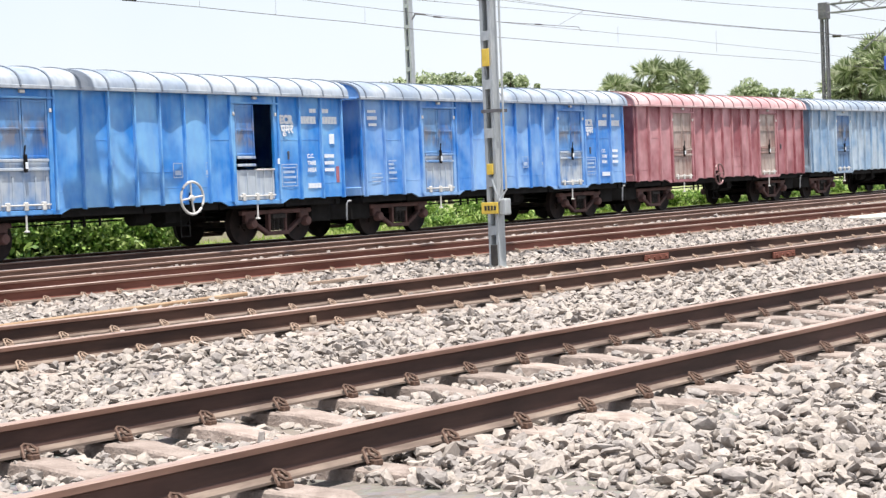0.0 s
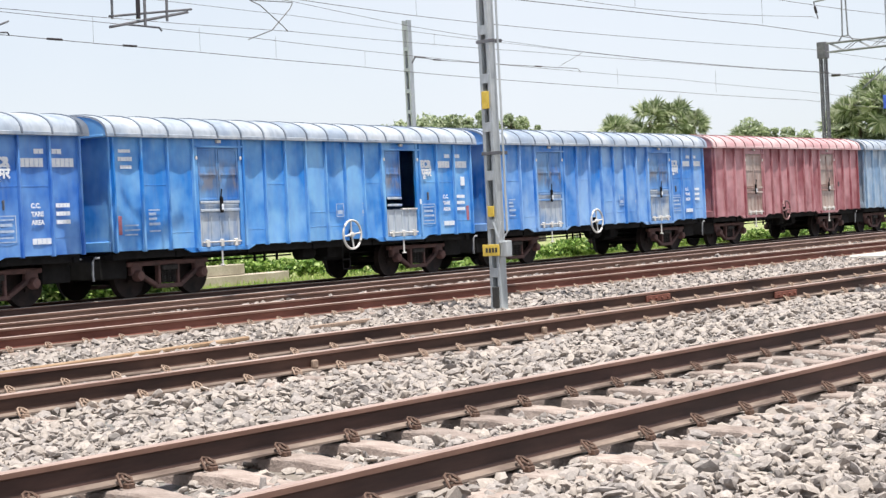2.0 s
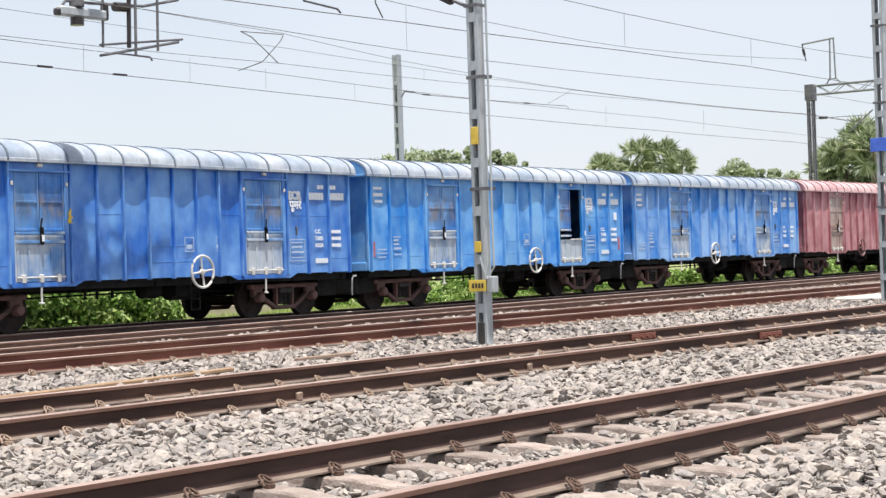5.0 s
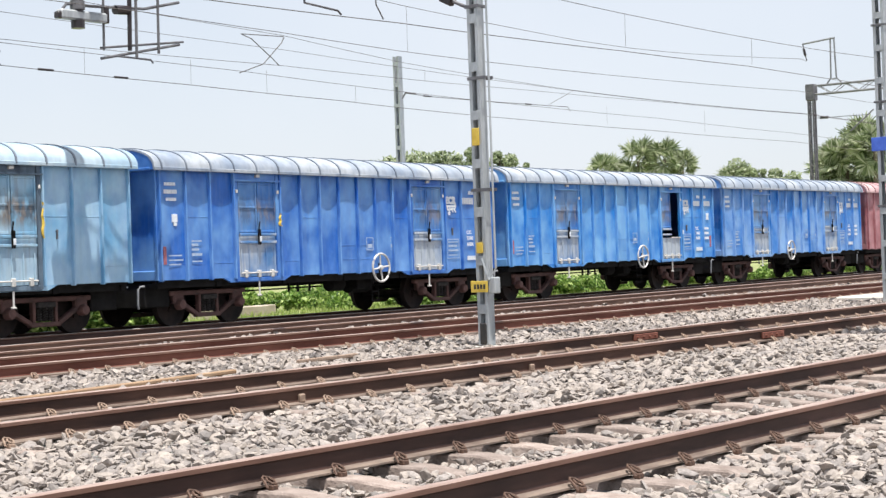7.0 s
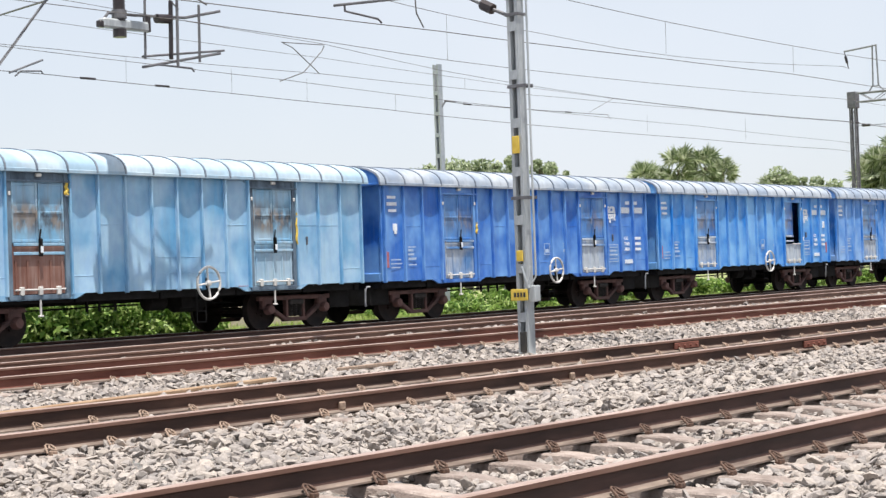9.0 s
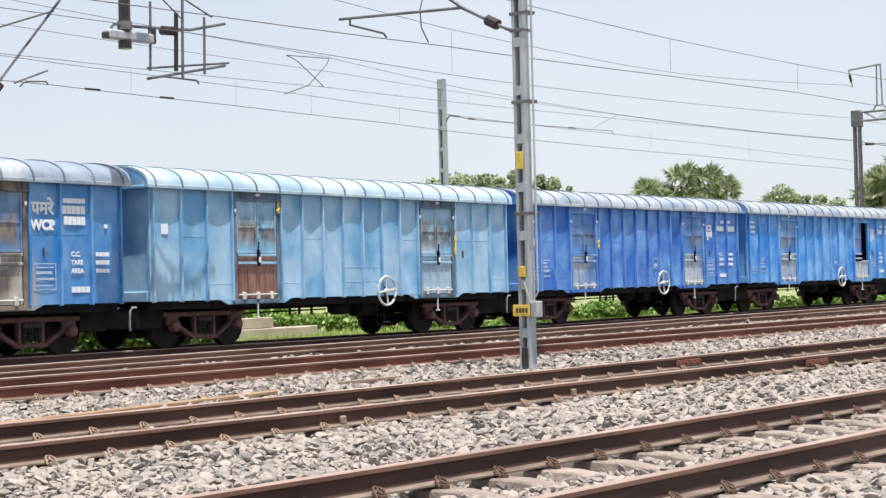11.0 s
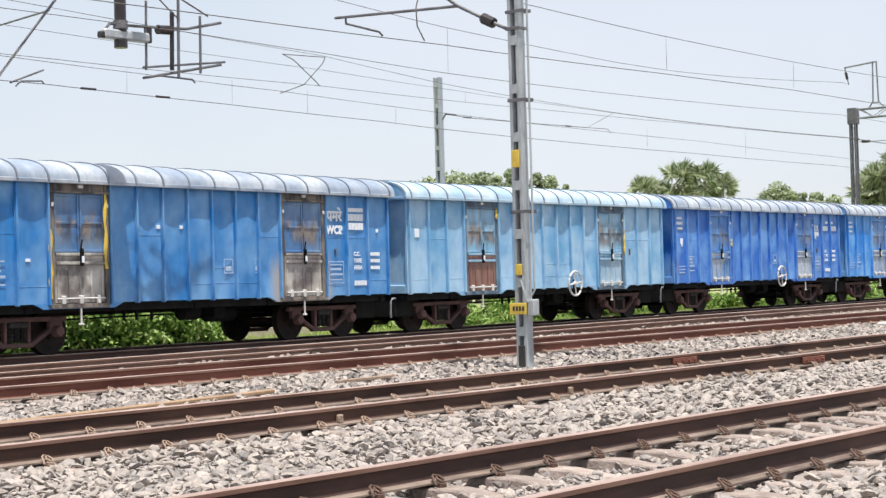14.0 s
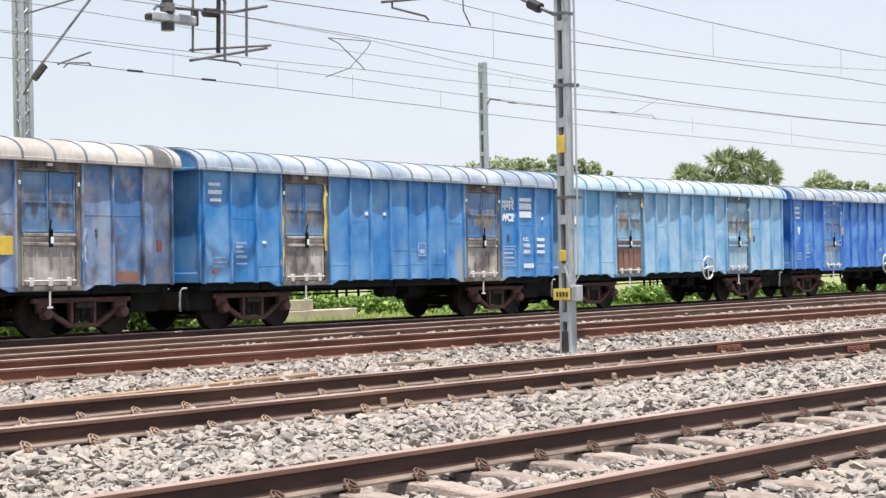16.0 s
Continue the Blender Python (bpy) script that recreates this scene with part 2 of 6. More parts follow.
BLUE = paint("deep_blue_paint", (0.017, 0.205, 0.62), (0.18, 0.42, 0.75), (0.24, 0.37, 0.56), 0.25, 0.68)
BLUE_B = paint("mid_blue_paint", (0.025, 0.195, 0.59), (0.24, 0.43, 0.74), (0.28, 0.39, 0.56), 0.35, 0.66)
BLUE_C = paint("strong_blue_paint", (0.011, 0.122, 0.50), (0.13, 0.31, 0.66), (0.18, 0.28, 0.48), 0.25, 0.68)
LIGHT = paint("bleached_light_blue_paint", (0.12, 0.34, 0.58), (0.34, 0.53, 0.71), (0.26, 0.38, 0.48), 0.3, 0.68, pale_at=(0.38, 0.60))
WORN = paint("worn_blue_paint", (0.022, 0.19, 0.50), (0.14, 0.33, 0.60), (0.18, 0.27, 0.40), 0.3, 0.66, spill=(9.48, 11.06))
GREY = paint("grey_blue_rusted_paint", (0.07, 0.18, 0.40), (0.27, 0.34, 0.47), (0.16, 0.13, 0.13), 0.5, 0.585)
MAROON = paint("maroon_paint", (0.26, 0.070, 0.086), (0.50, 0.25, 0.27), (0.40, 0.25, 0.24), 0.5, 0.66)
STEELBLUE = paint("faded_grey_blue_paint", (0.20, 0.33, 0.50), (0.42, 0.51, 0.60), (0.32, 0.31, 0.31), 0.5, 0.62)
ROOF_BLUE = paint("pale_roof_paint", (0.23, 0.28, 0.36), (0.40, 0.43, 0.47), (0.17, 0.20, 0.25), 0.5, 0.70, rough=0.5)
ROOF_RIB = paint("stained_roof_rib", (0.13, 0.16, 0.21), (0.21, 0.24, 0.29), (0.10, 0.10, 0.11), 0.5, 0.66)
RIB_RED = paint("stained_maroon_rib", (0.16, 0.07, 0.07), (0.24, 0.12, 0.12), (0.12, 0.09, 0.09), 0.5, 0.66)
ROOF_LIGHT = paint("pale_blue_roof_paint", (0.30, 0.43, 0.54), (0.45, 0.55, 0.62), (0.32, 0.36, 0.40), 0.4, 0.72, rough=0.5)
ROOF_DUSTY = paint("dusty_cream_roof", (0.35, 0.32, 0.295), (0.48, 0.445, 0.41), (0.28, 0.25, 0.23), 0.5, 0.72, rough=0.65)
ROOF_RED = paint("faded_maroon_roof", (0.48, 0.27, 0.28), (0.58, 0.41, 0.41), (0.36, 0.24, 0.22), 0.4, 0.70, rough=0.5)
DOOR_BLUE = paint("door_blue_paint", (0.022, 0.15, 0.47), (0.14, 0.31, 0.58), (0.30, 0.36, 0.46), 0.35, 0.64, pale_at=(0.40, 0.60), smoke=0.5)
DOOR_LIGHT = paint("door_light_paint", (0.17, 0.38, 0.57), (0.36, 0.51, 0.63), (0.20, 0.20, 0.22), 0.55, 0.63, smoke=0.8)
DOOR_RUST = paint("door_rust_paint", (0.06, 0.17, 0.38), (0.17, 0.27, 0.40), (0.13, 0.13, 0.15), 0.5, 0.61, pale_at=(0.42, 0.62), smoke=0.8)
FLAP_TAN = paint("dusty_tan_flap", (0.31, 0.28, 0.25), (0.52, 0.49, 0.45), (0.12, 0.12, 0.13), 0.8, 0.59, pale_at=(0.42, 0.56))
FLAP_BLUE = paint("dusty_blue_flap", (0.08, 0.22, 0.48), (0.44, 0.49, 0.55), (0.06, 0.16, 0.40), 0.7, 0.64, pale_at=(0.40, 0.54))
DOOR_RED = paint("door_dusty_paint", (0.26, 0.14, 0.12), (0.44, 0.35, 0.31), (0.48, 0.41, 0.36), 0.8, 0.60, smoke=0.4)
FLAP_RUST = paint("rust_flap_paint", (0.17, 0.07, 0.05), (0.25, 0.12, 0.09), (0.42, 0.36, 0.32), 0.6, 0.60)
POST_DARK = plain("stained_door_post", (0.07, 0.063, 0.062), (0.22, 0.185, 0.155), 4.0, 0.8, bump=0.3, stretch=(1, 1, 0.3), spread=(0.42, 0.58))
POST_BLUE = plain("stained_blue_door_post", (0.05, 0.075, 0.11), (0.16, 0.23, 0.30), 3.0, 0.7, bump=0.3, stretch=(1, 1, 0.3))


def soil():
    """Stony dirt by the tracks, dry grass beyond the far line."""
    m, t, s = material("stony_soil_and_grass")
    tc = t.nodes.new("ShaderNodeTexCoord")
    v = node(t, "ShaderNodeTexVoronoi", Scale=17.0, Randomness=1.0)
    t.links.new(tc.outputs["Object"], v.inputs["Vector"])
    w = node(t, "ShaderNodeTexNoise", Scale=0.5, Detail=6.0)
    t.links.new(tc.outputs["Object"], w.inputs["Vector"])
    stones = mixed(t, 0.55, v.outputs["Color"], (0.36, 0.32, 0.28))
    # Value kept low so the soil reads as shade in gaps between stones
    hsv = node(t, "ShaderNodeHueSaturation", Saturation=0.25, Value=0.30)
    t.links.new(stones, hsv.inputs["Color"])
    c = mixed(t, ramp(t, w.outputs[0], 0.4, 0.7).outputs[0], hsv.outputs[0], (0.20, 0.165, 0.135))
    sep = t.nodes.new("ShaderNodeSeparateXYZ")
    t.links.new(tc.outputs["Object"], sep.inputs[0])
    a = node(t, "ShaderNodeMath")
    a.operation = "MULTIPLY_ADD"
    a.inputs[1].default_value, a.inputs[2].default_value = -0.0505, 1.77
    t.links.new(sep.outputs[0], a.inputs[0])
    b = node(t, "ShaderNodeMath")
    t.links.new(a.outputs[0], b.inputs[0])
    t.links.new(sep.outputs[1], b.inputs[1])
    n2 = node(t, "ShaderNodeMath")
    n2.operation = "MULTIPLY_ADD"
    n2.inputs[1].default_value = 3.0
    t.links.new(w.outputs[0], n2.inputs[0])
    t.links.new(b.outputs[0], n2.inputs[2])
    mr = node(t, "ShaderNodeMapRange")
    mr.inputs[1].default_value, mr.inputs[2].default_value = 34.4, 35.6
    t.links.new(n2.outputs[0], mr.inputs[0])
    g = node(t, "ShaderNodeTexNoise", Scale=2.2, Detail=8.0)
    t.links.new(tc.outputs["Object"], g.inputs["Vector"])
    green = ramp(t, g.outputs[0], 0.35, 0.65, (0.13, 0.20, 0.045, 1), (0.34, 0.32, 0.16, 1))
    t.links.new(mixed(t, mr.outputs[0], c, green.outputs[0]), s.inputs["Base Color"])
    s.inputs["Roughness"].default_value = 0.95
    bumped(t, s, v.outputs["Distance"], 0.8, 0.03)
    return m


M_SOIL = soil()


# ---- mesh tools ----
class Shape:
    """Collects corners and faces of one mesh."""

    def __init__(self):
        self.v, self.f, self.slot = [], [], []

    def add(self, verts, faces, m=None, slot=0):
        k = len(self.v)
        self.v += [tuple(m @ Vector(p)) if m is not None else tuple(p) for p in verts]
        self.f += [tuple(k + i for i in face) for face in faces]
        self.slot += [slot] * len(faces)
        return self

    def box(self, x0, x1, y0, y1, z0, z1, c=0.0, m=None, slot=0):
        """A block; c is the chamfer of its edges."""
        if c <= 0:
            p = [(x, y, z) for x in (x0, x1) for y in (y0, y1) for z in (z0, z1)]
            return self.add(p, [(0, 1, 3, 2), (4, 6, 7, 5), (0, 4, 5, 1), (2, 3, 7, 6), (0, 2, 6, 4), (1, 5, 7, 3)], m, slot)
        lo, hi = (x0, y0, z0), (x1, y1, z1)
        p, idx = [], {}
        for sx in (0, 1):
            for sy in (0, 1):
                for sz in (0, 1):
                    sg = (sx, sy, sz)
                    for ax in range(3):
                        q = [hi[i] if sg[i] else lo[i] for i in range(3)]
                        for i in range(3):
                            if i != ax:
                                q[i] += -c if sg[i] else c
                        idx[sg, ax] = len(p)
                        p.append(q)
        f = []
        for ax in range(3):
            b, d = [i for i in range(3) if i != ax]
            for e in (0, 1):
                ring = []
                for sb, sd in ((0, 0), (1, 0), (1, 1), (0, 1)):
                    sg = [0, 0, 0]
                    sg[ax], sg[b], sg[d] = e, sb, sd
                    ring.append(idx[tuple(sg), ax])
                f.append(tuple(ring) if (e == 1) != (ax == 1) else tuple(reversed(ring)))
            for sb in (0, 1):
                for sd in (0, 1):
                    s0, s1 = [0, 0, 0], [0, 0, 0]
                    s0[b], s0[d], s1[b], s1[d], s1[ax] = sb, sd, sb, sd, 1
                    s0, s1 = tuple(s0), tuple(s1)
                    f.append((idx[s0, b], idx[s0, d], idx[s1, d], idx[s1, b]))
        for sg in {k[0] for k in idx}:
            f.append((idx[sg, 0], idx[sg, 1], idx[sg, 2]))
        return self.add(p, f, m, slot)

    def prism(self, outline, x0, x1, m=None, slot=0, slots=None):
        """An outline of (y, z) drawn out along x."""
        n = len(outline)
        k = len(self.f)
        self.add([(x0, y, z) for y, z in outline] + [(x1, y, z) for y, z in outline],
                 [(i, (i + 1) % n, n + (i + 1) % n, n + i) for i in range(n)] + [tuple(range(n))[::-1], tuple(range(n, 2 * n))], m, slot)
        if slots:
            for i, sl in slots.items():
                self.slot[k + i] = sl
        return self

    def tube(self, path, r, n=8, slot=0, closed=False, r1=None):
        pts = [Vector(p) for p in path]
        rings, k0 = [], len(self.v)
        for i, p in enumerate(pts):
            a = pts[i - 1] if (i or closed) else p
            b = pts[(i + 1) % len(pts)] if (i + 1 < len(pts) or closed) else p
            d = (b - a).normalized()
            u = d.cross(Vector((0, 0, 1)) if abs(d.z) < 0.9 else Vector((1, 0, 0))).normalized()
            w = d.cross(u)
            rr = r if r1 is None else r + (r1 - r) * i / (len(pts) - 1)
            rings.append([p + (u * math.cos(2 * math.pi * j / n) + w * math.sin(2 * math.pi * j / n)) * rr for j in range(n)])
        f = []
        m = len(pts)
        for i in range(m if closed else m - 1):
            for j in range(n):
                f.append((i * n + j, i * n + (j + 1) % n, ((i + 1) % m) * n + (j + 1) % n, ((i + 1) % m) * n + j))
        if not closed:
            f += [tuple(range(n))[::-1], tuple(range((m - 1) * n, m * n))]
        return self.add([p for ring in rings for p in ring], f, None, slot)

    def disc(self, profile, n=24, m=None, slot=0):
        """Turns (radius, y) about the y axis."""
        p = [(r * math.cos(2 * math.pi * j / n), y, r * math.sin(2 * math.pi * j / n)) for r, y in profile for j in range(n)]
        k = len(profile)
        f = [(i * n + j, (i + 1) * n + j, (i + 1) * n + (j + 1) % n, i * n + (j + 1) % n) for i in range(k - 1) for j in range(n)]
        f += [tuple(range(n)), tuple(range((k - 1) * n, k * n))[::-1]]
        return self.add(p, f, m, slot)

    def mesh(self, name, *mats, smooth=False):
        me = bpy.data.meshes.new(name)
        me.from_pydata([tuple(p) for p in self.v], [], self.f)
        for mt in mats:
            me.materials.append(mt)
        if any(self.slot):
            me.polygons.foreach_set("material_index", self.slot)
        if smooth:
            me.polygons.foreach_set("use_smooth", [True] * len(me.polygons))
            me.set_sharp_from_angle(angle=radians(40))
        bm = bmesh.new()
        bm.from_mesh(me)
        bmesh.ops.recalc_face_normals(bm, faces=bm.faces)
        bm.to_mesh(me)
        bm.free()
        return me


def part(name, shape, mats, parent, label="", at=None, smooth=False):
    me = shape if isinstance(shape, bpy.types.Mesh) else shape.mesh(name, *(mats if isinstance(mats, tuple) else (mats,)), smooth=smooth)
    ob = new(name, me)
    ob.parent = parent
    if at is not None:
        ob.matrix_basis = at
    return tagged(ob, label)


def thing(name, label, category, group="", kind="", at=None):
    ob = new(name)
    ob.empty_display_size = 0.2
    if at is not None:
        ob.matrix_basis = at
    return tagged(ob, label, category, group, kind)


def solid(name, shape, mats, label, category="", group="", kind="", at=None, smooth=False):
    ob = new(name, shape if isinstance(shape, bpy.types.Mesh) else shape.mesh(name, *(mats if isinstance(mats, tuple) else (mats,)), smooth=smooth))
    if at is not None:
        ob.matrix_basis = at
    return tagged(ob, label, category, group, kind)


def loose(name, verts, faces, mat):
    """A big mesh out of number arrays; faces all have the same count of corners."""
    me = bpy.data.meshes.new(name)
    n, k = faces.shape
    me.vertices.add(len(verts))
    me.vertices.foreach_set("co", np.ascontiguousarray(verts, dtype=np.float32).ravel())
    me.loops.add(n * k)
    me.loops.foreach_set("vertex_index", np.ascontiguousarray(faces, dtype=np.int32).ravel())
    me.polygons.add(n)
    me.polygons.foreach_set("loop_start", np.arange(0, n * k, k, dtype=np.int32))
    me.polygons.foreach_set("use_smooth", [False] * n)
    me.update(calc_edges=True)
    me.materials.append(mat)
    return me


# ---- ground ----
SKEW = 0.0505          # the far lines run off at about 2.9 degrees
PROFILE = [(-3000, -0.5, 0), (-60, -0.45, 0), (1.5, -0.40, 0), (3.2, -0.21, 0), (4.2, -0.10, 0), (4.85, -0.10, 0), (5.1, -0.108, 0), (5.35, -0.118, 0), (5.5, -0.118, 0), (6.7, -0.118, 0), (6.85, -0.13, 0), (7.3, -0.095, 0), (8.0, -0.085, 0), (9.5, -0.09, 0), (14.0, -0.09, 0),
           (17.0, -0.09, 0), (19.3, -0.10, 0), (20.9, -0.13, 1), (22.8, -0.12, 1), (25.0, -0.12, 1), (25.9, -0.11, 1), (27.6, -0.12, 1), (28.45, -0.24, 1), (30.5, -0.31, 1), (33.0, -0.42, 1), (60, -0.5, 1), (200, -0.5, 0), (3500, -0.5, 0)]


def far_line(x):
    return SKEW * (min(max(x, -20), 160) - 35)


def ground():
    xs = [-3000, -200, -20, 0, 10, 20, 35, 50, 70, 100, 160, 400, 3500]
    s = Shape()
    w = len(PROFILE)
    verts = [(x, y + far_line(x) * k, z) for x in xs for y, z, k in PROFILE]
    faces = [(i * w + j, (i + 1) * w + j, (i + 1) * w + j + 1, i * w + j + 1) for i in range(len(xs) - 1) for j in range(w - 1)]
    s.add(verts, faces)
    solid("ground", s, M_SOIL, "stony railway yard ground with dry grass beyond the far track", kind="structure")


ground()


def ground_z(x, y):
    pts = [(b + far_line(x) * k, z) for b, z, k in PROFILE]
    return float(np.interp(y, [p[0] for p in pts], [p[1] for p in pts]))


# ---- tracks ----
GAUGE = 1.748
FOOT = [(-0.075, 0), (0.075, 0), (0.075, 0.012), (0.02, 0.028), (0.010, 0.05), (0.010, 0.125), (0.036, 0.138), (0.036, 0.165), (0.027, 0.172), (-0.027, 0.172), (-0.036, 0.165),
        (-0.036, 0.138), (-0.010, 0.125), (-0.010, 0.05), (-0.02, 0.028), (-0.075, 0.012)]


def sleeper_mesh():
    s = Shape()
    # a concrete sleeper across the track, waisted and dipped in the middle
    ys = [-1.37, -1.30, -0.60, -0.25, 0.25, 0.60, 1.30, 1.37]
    top = [-0.045, -0.02, -0.012, -0.05, -0.05, -0.012, -0.02, -0.045]
    half = [0.09, 0.10, 0.10, 0.085, 0.085, 0.10, 0.10, 0.09]
    verts, faces = [], []
    for y, z, h in zip(ys, top, half):
        verts += [(-h - 0.03, y, z - 0.19), (-h, y, z - 0.012), (-h + 0.012, y, z), (h - 0.012, y, z), (h, y, z - 0.012), (h + 0.03, y, z - 0.19)]
    for i in range(len(ys) - 1):
        faces += [(i * 6 + j, i * 6 + j + 1, (i + 1) * 6 + j + 1, (i + 1) * 6 + j) for j in range(5)]
    faces += [tuple(range(6)), tuple(range(42, 48))[::-1]]
    return s.add(verts, faces).mesh("sleeper", M_SLEEPER)


def clip_mesh(mat):
    """A bent spring-steel clip that grips the rail's foot, and its cast seat."""
    s = Shape()
    s.tube([(-0.070, -0.045, 0.000), (-0.062, -0.02, 0.030), (-0.040, 0.030, 0.064), (-0.010, 0.050, 0.074), (0.020, 0.030, 0.066), (0.034, -0.01, 0.040),
            (0.020, -0.035, 0.022), (-0.006, -0.03, 0.024), (-0.020, 0.0, 0.044), (0.0, 0.03, 0.058), (0.045, 0.045, 0.046), (0.075, 0.04, 0.028)], 0.0095, 6)
    s.v = [(x * 0.92, y * 0.9, z * 0.8) for x, y, z in s.v]
    s.box(-0.028, 0.028, -0.045, 0.0, -0.02, 0.012, 0.005)
    return s.mesh("rail_clip", mat)


SLEEPER_MESH, CLIP_MESH, PALE_CLIP = sleeper_mesh(), clip_mesh(M_CLIP), clip_mesh(M_CLIP_PALE)


def rail_mesh(x0, x1, head, web):
    n = len(FOOT)
    return Shape().prism(FOOT, x0, x1, slots={7: 1, 8: 1, 9: 1, 1: 2, 2: 2, 14: 2, 15: 2, 6: 3, 10: 3}).mesh("rail", web, head, M_FOOT, M_RAIL_LIT_SIDE)


def track(label, y0, z, x_first, step, seen, skew=False, head=M_HEAD, clips=True, length=(-60.0, 170.0)):
    """y0: the near rail; z: the rails' foot; sleepers of their own within seen, the rest joined."""
    turn = math.atan(SKEW) if skew else 0.0
    at = Matrix.Translation((35 if skew else 0, y0, z)) @ Matrix.Rotation(turn, 4, "Z")
    root = thing("railway_track", label, "railway track", "tracks of the yard", "structure", at)
    base = 35 if skew else 0
    me = rail_mesh(length[0] - base, length[1] - base, head, M_RAIL if y0 < 8 or y0 > 26 else (M_RAIL_BROWN if y0 < 15 else (M_RAIL_RED if y0 < 20 else M_RAIL_DUSTY)))
    low = rail_mesh(0.0, 96.0, head, M_RAIL) if y0 > 26 else None
    for y in (0, GAUGE):
        if low is None:
            part("rail", me, None, root, at=Matrix.Translation((0, y, 0)))
            continue
        # the last track climbs slightly west of x = 36
        part("rail", rail_mesh(1.0, length[1] - base, head, M_RAIL), None, root, at=Matrix.Translation((0, y, 0)))
        part("rail", low, None, root, at=Matrix.Translation((1.0, y, 0)) @ Matrix.Rotation(math.atan(0.0046), 4, "Y") @ Matrix.Translation((-96.0, 0, 0)))
    rest = Shape()
    k0, k1 = math.ceil((length[0] - x_first) / step), math.floor((length[1] - x_first) / step)
    rnd = random.Random(len(label))
    far = []
    for k in range(k0, k1):
        x = x_first + k * step - base
        if seen[0] <= x + base <= seen[1]:
            jog = Matrix.Translation((x + rnd.uniform(-0.012, 0.012), GAUGE / 2 + rnd.uniform(-0.01, 0.01), rnd.uniform(-0.006, 0.0))) @ Matrix.Rotation(rnd.uniform(-0.008, 0.008), 4, "Z")
            part("sleeper", SLEEPER_MESH, None, root, at=jog)
            if clips:
                for y in (0, GAUGE):
                    for side in (-1, 1):
                        part("rail_clip", CLIP_MESH if y0 < 8 else PALE_CLIP, None, root,
                             at=Matrix.Translation((x + rnd.uniform(-0.01, 0.01), y + side * 0.095, 0.0)) @ Matrix.Rotation(rnd.uniform(-0.15, 0.15) + (0 if side < 0 else math.pi), 4, "Z"))
        else:
            far.append(x)
    for x in far:
        rest.box(x - 0.1, x + 0.1, GAUGE / 2 - 1.37, GAUGE / 2 + 1.37, -0.2, -0.02)
    tagged(part("far_sleepers", rest, M_SLEEPER, root), kind="stuff")
    return root


track("rusty broad-gauge track on concrete sleepers nearest the camera", 5.22, -0.03, 5.327, 0.6145, (1.0, 24.0))
track("rusty broad-gauge track on concrete sleepers behind stone ballast", 10.57, -0.03, 8.074, 0.6145, (5.0, 42.0))
track("brown-railed track on concrete sleepers past the mast", 17.02, -0.03, 12.9, 0.6, (10.0, 58.0))
track("track with light-worn rail heads before the goods train", 22.75, -0.13, 14.0, 0.6, (14.0, 70.0), True)
track("track under the goods train with dark rails", 28.72, -0.272, 18.0, 0.6, (18.0, 90.0), True, M_SHINE, clips=False)


